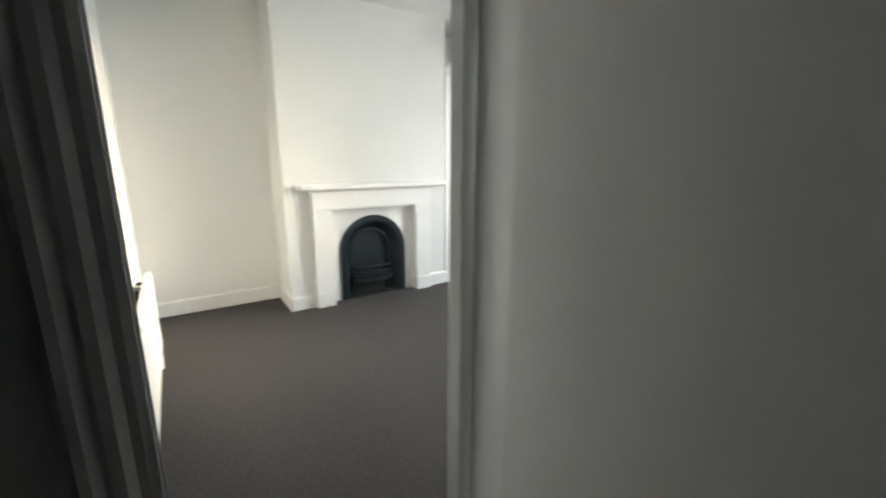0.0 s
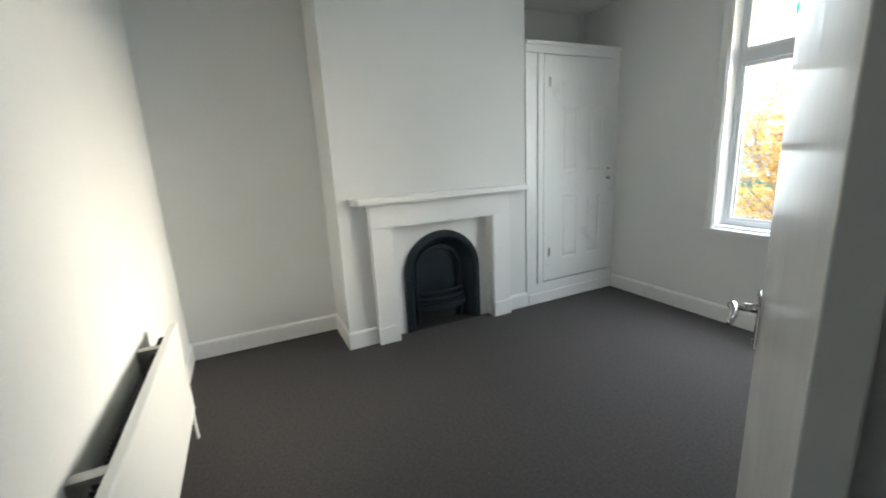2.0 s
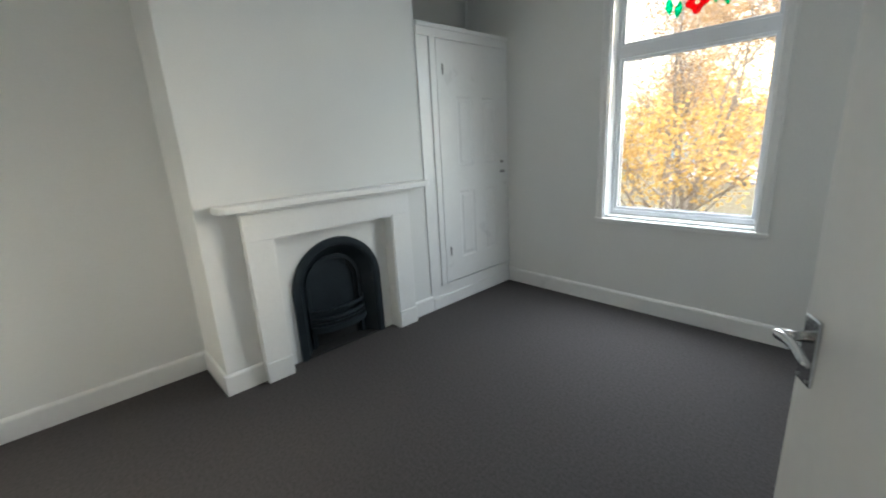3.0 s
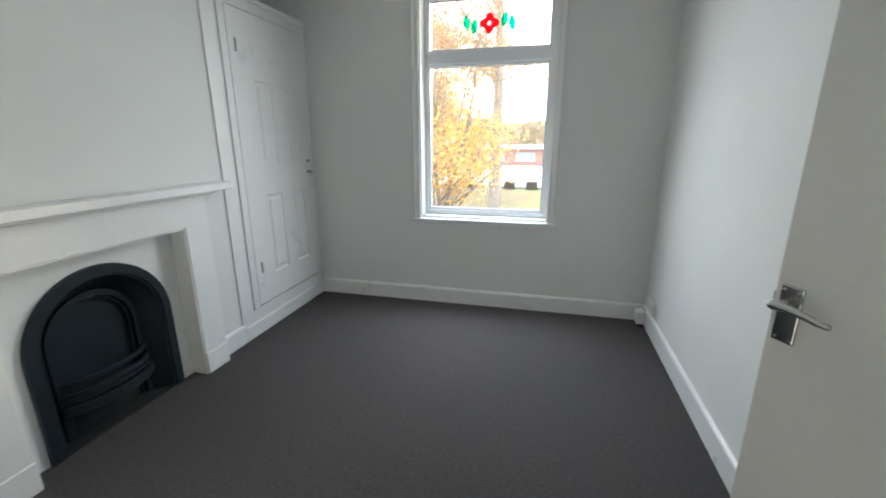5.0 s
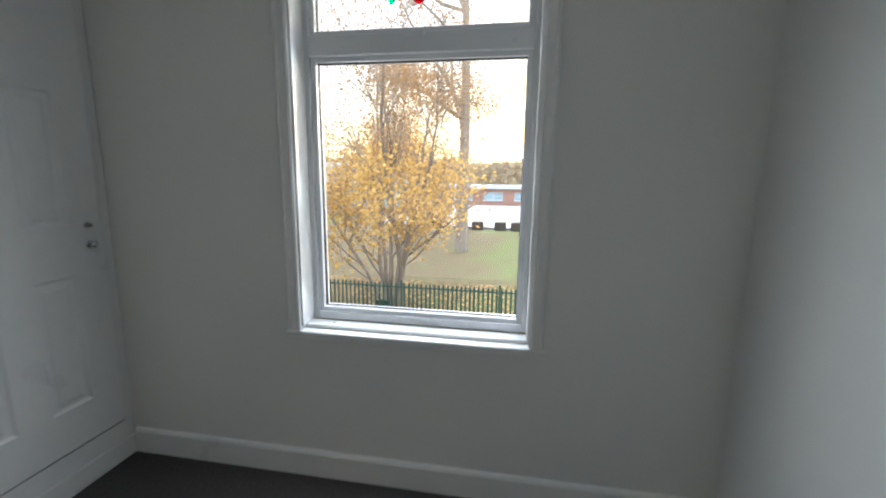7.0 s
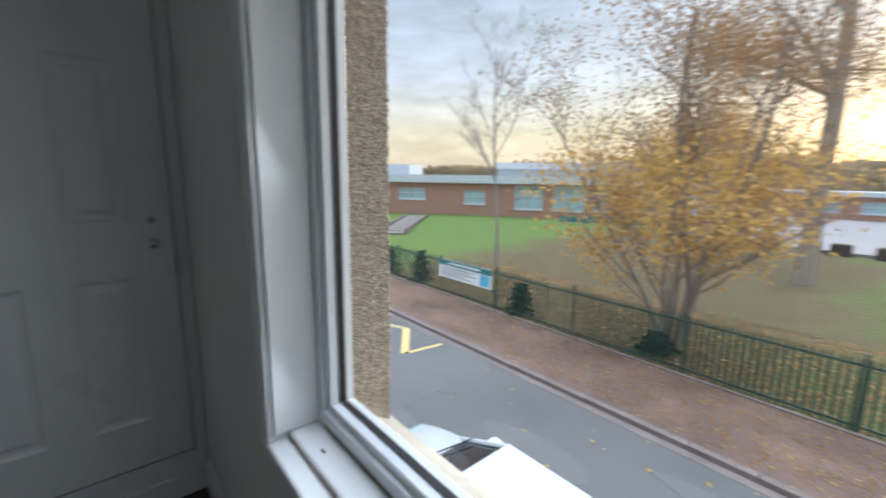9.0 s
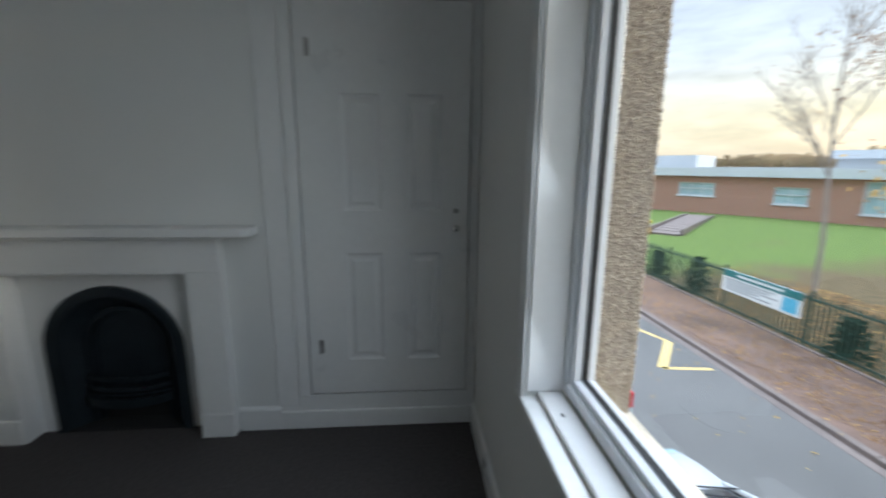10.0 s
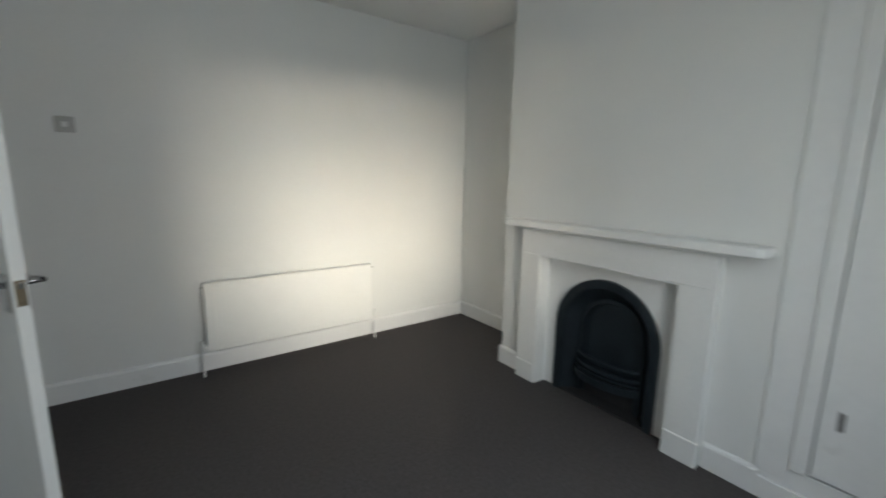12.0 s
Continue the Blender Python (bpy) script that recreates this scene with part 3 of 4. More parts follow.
    prof = [(0, 0), (0, 0.012), (0.010, 0.019), (0.020, 0.014), (0.042, 0.012), (0.050, 0.018), (0.060, 0.014), (0.060, 0)]
    bm = bmesh.new()
    extrude(bm, prof, 0.722, 2.46, lambda u, v, q: Vector((1.335 + u, NY - v, q)))
    part("architrave", bm, M_gloss, w)
    bm = bmesh.new()
    extrude(bm, prof, 0.722, 2.46, lambda u, v, q: Vector((2.455 - u, NY - v, q)))
    part("architrave", bm, M_gloss, w)
    bm = bmesh.new()
    extrude(bm, prof, 1.395, 2.395, lambda u, v, q: Vector((q, NY - v, 2.46 - u)))
    part("architrave", bm, M_gloss, w)
    bm = bmesh.new()
    extrude(bm, [(y1, 0.56), (y1, 0.735), (y1 + 0.012, 0.70), (4.085, 0.60), (4.095, 0.56)], 1.30, 2.49, lambda u, v, q: Vector((q, u, v)))
    part("outer_sill", bm, M_stone, w, "weathered stone outer sill")
    return w

window()

# ---- doorway and open door ----
def doorway():
    f = thing("door_frame", "white painted door lining with moulded architrave", "door frame", kind="structure")
    bm = bmesh.new()
    extrude(bm, [(EX - 0.001, 0.051), (EX - 0.001, 0.095), (HX + 0.001, D0), (HX + 0.001, 0.051)], 0, 2.03, lambda u, v, w: Vector((u, v, w)))
    part("jamb", bm, M_gloss, f)
    part("jamb", boxed(EX - 0.001, HX + 0.001, D1, D1 + 0.032, 0, 2.03), M_gloss, f)
    part("door_stop", boxed(HX - 0.045, HX - 0.008, D1 - 0.022, D1, 0, 2.03, 0.004), M_gloss, f)
    part("head", boxed(EX - 0.001, HX + 0.001, 0.051, D1 + 0.032, 2.03, 2.06), M_gloss, f)
    prof = [(0, 0), (0, 0.010), (0.012, 0.014), (0.024, 0.012), (0.036, 0.02), (0.05, 0.02), (0.058, 0.013), (0.07, 0.022), (0.082, 0.022), (0.09, 0.016), (0.09, 0)]
    bm = bmesh.new()
    extrude(bm, prof, 0, 2.12, lambda u, v, q: Vector((HX + v, D0 - 0.004 - u, q)))
    part("architrave", bm, M_gloss, f)
    bm = bmesh.new()
    extrude(bm, prof, D0 - 0.004, 0.862, lambda u, v, q: Vector((HX + v, q, 2.036 + u)))
    part("architrave", bm, M_gloss, f)
    plain = [(0, 0), (0, 0.008), (0.006, 0.014), (0.05, 0.017), (0.062, 0.013), (0.064, 0)]
    bm = bmesh.new()
    extrude(bm, plain, 0, 2.12, lambda u, v, q: Vector((EX - v, D1 + 0.012 + u, q)))
    part("architrave", bm, M_gloss, f)
    bm = bmesh.new()
    extrude(bm, plain, 0.03, D1 + 0.012, lambda u, v, q: Vector((EX - v, q, 2.036 + u)))
    part("architrave", bm, M_gloss, f)
    return f

doorway()


def room_door():
    """Built along +x from its hinge, at y = 0; then swung open."""
    d = thing("room_door", "white painted flush door standing open with chrome lever handles", "door")
    L, T = 0.65, 0.036
    part("leaf", boxed(0.004, L, -T / 2, T / 2, 0.012, 2.015, 0.002), M_door, d)
    for s in (-1, 1):
        h = part("handle_plate", boxed(L - 0.058, L - 0.014, s * T / 2, s * (T / 2 + 0.007), 0.945, 1.065, 0.003), M_chrome, d, "chrome handle plate")
        bm = bmesh.new()
        y = s * (T / 2 + 0.007)
        cyl(bm, (L - 0.036, y, 1.03), (L - 0.036, y + s * 0.04, 1.03), 0.010, 0.008, seg=14)
        tv, tf = [], []
        lp = [Vector((L - 0.032, y + s * 0.040, 1.03))] + [Vector((L - 0.036 - 0.020 * i, y + s * (0.042 - 0.004 * math.sin(i * 0.8)), 1.031 - 0.002 * i + 0.003 * math.sin(i * 1.0) + 0.0004 * i * i)) for i in range(6)]
        tube(tv, tf, lp, [0.009, 0.0095, 0.0085, 0.0078, 0.0072, 0.0068, 0.0055], 10)
        vs = [bm.verts.new(v) for v in tv]
        for q in tf:
            bm.faces.new([vs[k] for k in q])
        bm.faces.new(vs[-10:])
        part("lever", bm, M_chrome, h, "curved chrome lever", smooth=True)
        for dx in (-0.014, 0.014):
            for z in (0.954, 1.056):
                bm = bmesh.new()
                cyl(bm, (L - 0.036 + dx, y, z), (L - 0.036 + dx, y + s * 0.002, z), 0.003, seg=8)
                part("screw", bm, M_steel, h)
    part("latch_plate", boxed(L, L + 0.0025, -0.013, 0.013, 0.965, 1.045, 0.001), M_latch, d, "worn brass latch plate on door edge")
    part("latch_bolt", boxed(L + 0.002, L + 0.011, -0.006, 0.006, 1.02, 1.04, 0.002), M_chrome, d)
    for z in (0.25, 1.78):
        bm = bmesh.new()
        cyl(bm, (0.0, T / 2 + 0.002, z - 0.045), (0.0, T / 2 + 0.002, z + 0.045), 0.006, seg=10)
        box(bm, 0.0, 0.0035, -0.016, T / 2, z - 0.045, z + 0.045)
        box(bm, -0.03, 0.0, T / 2 - 0.002, T / 2, z - 0.04, z + 0.04)
        part("hinge", bm, M_gloss, d, "painted butt hinge")
    d.matrix_world = pose(3.168, 0.884, 0, 0, 0, 90 + 28.4)
    return d

room_door()


# ---- radiator and small fittings ----
def radiator():
    r = thing("radiator", "white enamelled panel radiator on brackets against the wall", "radiator")
    x0, x1, z0, z1 = 1.05, 2.275, 0.18, 0.655
    y0, y1 = 0.078, 0.112
    ym = (y0 + y1) / 2
    bm = bmesh.new()
    n = 36
    prof = []
    pitch = (x1 - x0 - 0.06) / n
    for i in range(n):
        a = x0 + 0.03 + i * pitch
        prof += [(a, y1), (a + pitch * 0.3, y1), (a + pitch * 0.42, y1 - 0.0006), (a + pitch * 0.88, y1 - 0.0006)]
    prof = [(x0, y0), (x0, y1 - 0.006), (x0 + 0.006, y1)] + prof + [(x1 - 0.006, y1), (x1, y1 - 0.006), (x1, y0)]
    extrude(bm, prof, z0 + 0.03, z1 - 0.03, lambda u, v, q: Vector((u, v, q)))
    box(bm, x0, x1, y0, y1 + 0.001, z1 - 0.032, z1, 0.006)
    box(bm, x0, x1, y0, y1 + 0.001, z0, z0 + 0.032, 0.006)
    part("panel", bm, M_rad, r)
    # dark fins added to make the gap to the wall read as shaded
    fin = None
    for i in range(48):
        fx = x0 + 0.03 + i * (x1 - x0 - 0.06) / 47
        if fin is None:
            o = part("gap_shade_fin", boxed(-0.002, 0.002, y0 - 0.045, y0, z0 + 0.03, z1 - 0.05), M_gapshade, r, "dark fin that paints the shade behind the radiator")
            fin = o.data
        else:
            o = new("gap_shade_fin", fin)
            o.parent = r
        o.location = (fx, 0, 0)
    for x in (x0 + 0.2, x1 - 0.2):
        part("bracket", boxed(x - 0.02, x + 0.02, SY, y0, z0 + 0.02, z1 - 0.03), M_steel, r)
    for x, s in ((x0, -1), (x1, 1)):
        bm = bmesh.new()
        cyl(bm, (x, ym, z0 + 0.03), (x + s * 0.028, ym, z0 + 0.03), 0.010, seg=12)
        cyl(bm, (x + s * 0.028, ym, z0 + 0.0), (x + s * 0.028, ym, z0 + 0.05), 0.011, seg=12)
        cyl(bm, (x + s * 0.028, ym, z0 + 0.05), (x + s * 0.028, ym, z0 + 0.075), 0.013, 0.011, seg=16)
        part("valve", bm, M_plastic, r, "white valve cap", smooth=False)
        bm = bmesh.new()
        cyl(bm, (x + s * 0.028, ym, 0.0), (x + s * 0.028, ym, z0), 0.0075, seg=10)
        part("pipe", bm, M_gloss, r)
    for x in (x0 + 0.0, x1 - 0.0):
        bm = bmesh.new()
        cyl(bm, (x, ym, z1 - 0.03), (x + (0.012 if x > 2 else -0.012), ym, z1 - 0.03), 0.008, seg=10)
        part("bleed_plug", bm, M_steel, r)
    return r

radiator()


def socket(name, m, w, label, rocker):
    s = thing(name, label, "socket" if not rocker else "light switch")
    p = part("faceplate", boxed(-w / 2, w / 2, -0.010, 0, -0.043, 0.043, 0.003), M_grey if rocker else M_plastic, s)
    if rocker:
        part("rocker", boxed(-0.012, 0.012, -0.014, -0.010, -0.014, 0.014, 0.002), M_plastic, s)
    else:
        for x in (-w / 4, w / 4):
            bm = bmesh.new()
            for dx, dz, a, b in ((0, 0.014, 0.003, 0.006), (-0.011, -0.008, 0.005, 0.0025), (0.011, -0.008, 0.005, 0.0025)):
                box(bm, x + dx - a, x + dx + a, -0.0108, -0.0095, dz - b, dz + b)
            part("slot", bm, M_black, s)
    s.matrix_world = m
    return s

socket("light_switch", pose(2.86, SY, 1.63, 0, 0, 180), 0.086, "grey square wall switch", True)
socket("wall_socket", pose(EX - 0.018, 3.45, 0.205, 0, 0, -90), 0.146, "white double socket above the skirting", False)
b = thing("pipe_box", "small white plastic cable box in the corner", "cable box")
part("cover", boxed(3.085, 3.142, 3.56, 3.66, 0.02, 0.115, 0.006), M_plastic, b)
part("lid", boxed(3.079, 3.087, 3.57, 3.65, 0.03, 0.105, 0.003), M_plastic, b)

# ---- hall ----
# unseen wall, its distance set for the light it bounces onto the architrave
structure("wall_hall_bounce", boxed(5.7, 5.85, -4.65, 1.0, 0, H), M_wall, "unseen off-white hall wall closing the hall", "wall")
# walls b and d are unseen too, added to close the hall
structure("wall_hall_b", boxed(HX, 5.7, -4.65, -4.5, 0, H), M_wall, "unseen off-white hall wall closing the hall", "wall")
structure("wall_hall_c", boxed(HX + 0.004, 5.7, 0.866, 1.0, 0, H), M_wall, "unseen off-white hall wall closing the hall beside the doorway", "wall")
structure("wall_hall_d", boxed(HX - 0.118, HX, -4.65, SY - 0.15, 0, H), M_wall, "unseen off-white hall wall closing the hall", "wall")


# ---- outside ----
G = -2.9
tagged(finish("ground", boxed(-1500, 1500, 4.06, 2500, G - 0.5, G - 0.32), M_grass), "wide level ground to the horizon", "ground", kind="structure")
structure("road", boxed(-90, 60, 5.0, 10.25, G - 0.3, G), M_asphalt, "grey worn asphalt road", "road")
structure("pavement_near", boxed(-90, 60, 4.06, 5.0, G - 0.3, G + 0.09), M_patch, "grey asphalt pavement by the house", "pavement")
pave = structure("pavement_far", boxed(-90, 60, 10.39, 12.78, G - 0.3, G + 0.085), M_pave, "reddish pavement covered in fallen leaves", "pavement")
structure("gutter", boxed(-90, 60, 10.07, 10.25, G, G + 0.006), M_kerb, "dirty leaf-filled gutter strip", "road")
bm = bmesh.new()
rng = random.Random(5)
for cx, cy, rx, ry, k in ((-1.2, 8.3, 1.0, 0.45, 9), (-3.9, 8.6, 0.8, 0.3, 8), (1.4, 9.3, 1.3, 0.25, 8)):
    pts = [(cx + rx * math.cos(2 * math.pi * i / k) * rng.uniform(0.8, 1.1), cy + ry * math.sin(2 * math.pi * i / k) * rng.uniform(0.8, 1.1)) for i in range(k)]
    extrude(bm, pts, G, G + 0.004, lambda u, v, w: Vector((u, v, w)))
structure("road_patch", bm, M_patch, "paler repaired patches of asphalt", "road")

kerb = thing("kerb", "dark concrete kerb stones along the road", "kerb", kind="structure")
kme = None
for i in range(46):
    x = -24 + i * 0.92
    if kme is None:
        o = part("kerb_stone", boxed(-0.455, 0.455, -0.07, 0.07, -0.14, 0.10, 0.012), M_kerb, kerb)
        kme = o.data
    else:
        o = new("kerb_stone", kme)
        o.parent = kerb
    o.location = (x, 10.32, G + rng.uniform(-0.006, 0.004))
    o.rotation_euler = (0, 0, rng.uniform(-0.006, 0.006))

# school zigzag marking
def stripe(bm, p, q, w, z):
    p, q = Vector((*p, z)), Vector((*q, z))
    s = (q - p).normalized().cross(Vector((0, 0, 1))) * w / 2
    lo = [bm.verts.new(v) for v in (p + s, q + s, q - s, p - s)]
    bm.faces.new(lo)
zig = [(-12.0, 8.8), (-11.0, 9.85), (-9.3, 8.8), (-6.75, 9.84), (-5.42, 8.84), (-5.3, 9.92)]
bm = bmesh.new()
for a, b in zip(zig, zig[1:]):
    stripe(bm, a, b, 0.11 if (a, b) != (zig[3], zig[4]) else 0.2, G + 0.004)
structure("road_marking", bm, M_yellow, "worn pale yellow zigzag road marking", "road marking")


# ---- school lawn ----
def lawn_z(x, y):
    t = min(1, max(0, (y - 12.8) / 20.0))
    return G + 0.06 + 0.42 * t * t * (3 - 2 * t) + 0.05 * noise.noise(Vector((x * 0.2, y * 0.2, 0)))

def lawn_mat():
    m = bpy.data.materials.new("autumn_lawn")
    m.use_nodes = True
    n, l = m.node_tree.nodes, m.node_tree.links
    b = n["Principled BSDF"]
    b.inputs["Roughness"].default_value, b.inputs["Specular IOR Level"].default_value = 0.95, 0.1
    tc = n.new("ShaderNodeTexCoord")

    def tex(s, d):
        k = n.new("ShaderNodeTexNoise")
        k.inputs["Scale"].default_value, k.inputs["Detail"].default_value = s, d
        l.new(tc.outputs["Object"], k.inputs["Vector"])
        return k

    def ramp(src, a, ca, c, cc):
        r = n.new("ShaderNodeValToRGB")
        r.color_ramp.elements[0].position, r.color_ramp.elements[0].color = a, (*ca, 1)
        r.color_ramp.elements[1].position, r.color_ramp.elements[1].color = c, (*cc, 1)
        l.new(src, r.inputs[0])
        return r
    green = ramp(tex(5, 6).outputs["Fac"], 0.3, (0.06, 0.095, 0.028), 0.7, (0.15, 0.205, 0.06))
    brown = ramp(tex(7, 6).outputs["Fac"], 0.3, (0.060, 0.046, 0.030), 0.7, (0.165, 0.122, 0.072))
    sep = n.new("ShaderNodeSeparateXYZ")
    l.new(tc.outputs["Object"], sep.inputs[0])
    gx = n.new("ShaderNodeMapRange")
    gx.inputs["From Min"].default_value, gx.inputs["From Max"].default_value = -15.5, -9.0
    l.new(sep.outputs["X"], gx.inputs["Value"])
    gr = n.new("ShaderNodeMapRange")
    gr.inputs["From Min"].default_value, gr.inputs["From Max"].default_value = -7.0, 2.0
    gr.inputs["To Min"].default_value, gr.inputs["To Max"].default_value = 0.0, 0.62
    l.new(sep.outputs["X"], gr.inputs["Value"])
    sub = n.new("ShaderNodeMath")
    sub.operation = "SUBTRACT"
    l.new(gx.outputs[0], sub.inputs[0])
    l.new(gr.outputs[0], sub.inputs[1])
    big = n.new("ShaderNodeMath")
    big.operation = "MULTIPLY_ADD"
    big.inputs[1].default_value = 0.9
    l.new(tex(0.35, 6).outputs["Fac"], big.inputs[0])
    l.new(sub.outputs[0], big.inputs[2])
    f = ramp(big.outputs[0], 0.55, (0, 0, 0), 1.25, (0.95, 0.95, 0.95))
    mx = n.new("ShaderNodeMix")
    mx.data_type = "RGBA"
    l.new(f.outputs[0], mx.inputs["Factor"])
    l.new(green.outputs[0], mx.inputs[6])
    l.new(brown.outputs[0], mx.inputs[7])
    l.new(mx.outputs[2], b.inputs["Base Color"])
    bp = n.new("ShaderNodeBump")
    bp.inputs["Strength"].default_value, bp.inputs["Distance"].default_value = 0.8, 0.05
    l.new(tex(16, 4).outputs["Fac"], bp.inputs["Height"])
    l.new(bp.outputs[0], b.inputs["Normal"])
    return m

bm = bmesh.new()
nx, ny = 70, 40
grid = [[bm.verts.new((-85 + 1.9 * i, 12.78 + 1.6 * j, lawn_z(-85 + 1.9 * i, 12.78 + 1.6 * j))) for j in range(ny)] for i in range(nx)]
for i in range(nx - 1):
    for j in range(ny - 1):
        bm.faces.new((grid[i][j], grid[i + 1][j], grid[i + 1][j + 1], grid[i][j + 1]))
structure("lawn", bm, lawn_mat(), "green school lawn scattered with brown autumn leaves", "lawn", True)
structure("lawn_edge", boxed(-90, 60, 12.72, 12.80, G - 0.3, G + 0.12), M_kerb, "low concrete edging under the fence", "kerb")

# pale yard by the far school wing
bm = bmesh.new()
pts = [(-9, 34.5), (-3, 33.6), (3, 33.2), (16, 33.6), (30, 34), (40, 70), (-12, 70)]
extrude(bm, pts, G + 0.45, G + 0.62, lambda u, v, w: Vector((u, v, w)))
structure("yard", bm, M_yard, "pale concrete school yard", "pavement")


# ---- fence ----
def fence():
    f = thing("school_fence", "dark green metal railings along the pavement", "fence")
    y, z0, z1 = 12.86, G + 0.12, G + 1.42
    xs = [-19.72 + 2.72 * i for i in range(12)]
    post = None
    for x in xs:
        o = part("post", boxed(-0.028, 0.028, -0.028, 0.028, -0.2, 1.37, 0.005), M_fence, f) if post is None else new("post", post)
        post = o.data
        o.parent = f
        o.location = (x, y, z0)
    for z in (z0 + 0.09, z1 - 0.14):
        part("rail", boxed(xs[0], xs[-1], y - 0.02, y + 0.02, z - 0.022, z + 0.022, 0.004), M_fence, f)
    slat = None
    x = xs[0] + 0.1
    while x < xs[-1]:
        if min(abs(x - p) for p in xs) > 0.05:
            if slat is None:
                bm = bmesh.new()
                prof = [(-0.026, 0), (0.026, 0), (0.026, 1.24), (0.0, 1.30), (-0.026, 1.24)]
                extrude(bm, prof, -0.004, 0.004, lambda u, v, w: Vector((u, w, v)))
                o = part("slat", bm, M_fence, f)
                slat = o.data
            else:
                o = new("slat", slat)
                o.parent = f
            o.location = (x, y - 0.026, z0 + rng.uniform(-0.008, 0.008))
            o.rotation_euler = (0, rng.uniform(-0.008, 0.008), 0)
        x += 0.122
    return f

fence()


def sign():
    s = thing("school_sign", "teal and white banner sign fixed on the railings", "sign")
    x0, x1, y = -8.85, -6.30, 12.795
    z0, z1 = G + 0.72, G + 1.36
    part("board", boxed(x0, x1, y, y + 0.02, z0, z1), M_signw, s)
    part("top_band", boxed(x0, x1, y - 0.004, y, z1 - 0.2, z1), M_teal, s, "teal band")
    part("photo_square", boxed(x1 - 0.5, x1 - 0.08, y - 0.004, y, z0 + 0.05, z0 + 0.42), M_cyan, s, "pale blue square")
    for i in range(5):
        w = (1.7, 1.5, 1.75, 1.2, 1.6)[i]
        part("text_bar", boxed(x0 + 0.12, x0 + 0.12 + w, y - 0.003, y, z0 + 0.36 - i * 0.07, z0 + 0.385 - i * 0.07), M_ink, s)
    part("text_bar", boxed(x0 + 0.5, x1 - 0.5, y - 0.006, y - 0.003, z1 - 0.13, z1 - 0.07), M_signw, s)
    return s

sign()


# ---- trees ----
def tree(name, foot, stems, height, spread, levels, bark, leaf_specs, label, seed, twig=0.006, kids=(4, 6), up=0.35, stem_r=0.08):
    r = random.Random(seed)
    t = thing(name, label, "tree")
    tv, tf, bv, bf = [], [], [], []
    tips = []

    def grow(p, d, length, rad, level):
        n = 5 if level < 2 else 3
        pts, radii = [p], [rad]
        for i in range(n):
            k = 0.25 if level == 0 and stems == 1 else 1.0
            d = (d + k * Vector((r.gauss(0, 0.11), r.gauss(0, 0.11), r.gauss(0.04 * up, 0.06)))).normalized()
            p = p + d * length / n
            pts.append(p)
            radii.append(max(twig * 0.6, rad * (1 - 0.72 * (i + 1) / n)))
        if level == 0:
            tube(tv, tf, pts, radii, 8)
        else:
            tube(bv, bf, pts, radii, 5 if level == 1 else 3)
        if level >= 2:
            tips.extend(pts[1:])
        if level < levels:
            for k in range(r.randint(*kids) + (4 if level == 0 else 0)):
                s = r.uniform((0.22 if stems == 1 else 0.12) if level == 0 else 0.15, 0.98)
                i = min(n - 1, int(s * n))
                q = pts[i].lerp(pts[i + 1], s * n - i)
                side = Vector((r.gauss(0, 1), r.gauss(0, 1), r.gauss(0, 0.35))).normalized()
                dd = (d * (0.5 + up) + side * spread + Vector((0, 0, up * 0.6))).normalized()
                grow(q, dd, length * r.uniform(0.32, 0.55) * (1 - 0.35 * s), max(twig, radii[i] * 0.5), level + 1)
    foot = Vector(foot)
    for k in range(stems):
        a = 2 * math.pi * k / max(1, stems) + r.uniform(-0.4, 0.4)
        lean = 0.0 if stems == 1 else r.uniform(0.08, 0.45)
        st = foot + Vector((math.cos(a), math.sin(a), 0)) * (0.0 if stems == 1 else 0.16)
        grow(st, Vector((lean * math.cos(a), lean * math.sin(a), 1)).normalized(), height * r.uniform(0.85, 1.05), stem_r * r.uniform(0.8, 1.1), 0)

    def mesh(nm, v, f, m, parent, lab=""):
        me = bpy.data.meshes.new(nm)
        me.from_pydata([tuple(x) for x in v], [], f)
        me.materials.append(m)
        o = new(nm, me)
        o.parent = parent
        if lab:
            o["label"] = lab
        return o
    mesh("trunk", tv, tf, bark, t)
    mesh("branches", bv, bf, bark, t)
    for nm, m, count, size, zlo, zhi, jit, lab in leaf_specs:
        pool = [p for p in tips if foot.z + zlo <= p.z <= foot.z + zhi]
        lv, lf = [], []
        for _ in range(count if pool else 0):
            c = r.choice(pool) + Vector((r.gauss(0, jit), r.gauss(0, jit), r.gauss(0, jit)))
            a = Vector((r.gauss(0, 1), r.gauss(0, 1), r.gauss(0, 1))).normalized()
            b = a.orthogonal().normalized()
            s = size * r.uniform(0.6, 1.3)
            k = len(lv)
            lv += [c - a * s, c + b * s * 0.55, c + a * s * 0.9, c - b * s * 0.6]
            lf.append((k, k + 1, k + 2, k + 3))
        mesh(nm, lv, lf, m, t, lab)
    return t

tree("maple_tree", (-1.45, 14.3, lawn_z(-1.45, 14.3)), 7, 8.0, 0.86, 3, M_bark,
     [("crown", M_leafy, 5600, 0.072, 0.9, 4.8, 0.28, "golden yellow leaves"), ("upper_leaves", M_leafb, 15000, 0.04, 3.0, 12, 0.32, "sparse brown leaves")],
     "multi-stemmed autumn tree with golden leaves behind the fence", 3, twig=0.005, kids=(5, 7), up=0.42, stem_r=0.08)
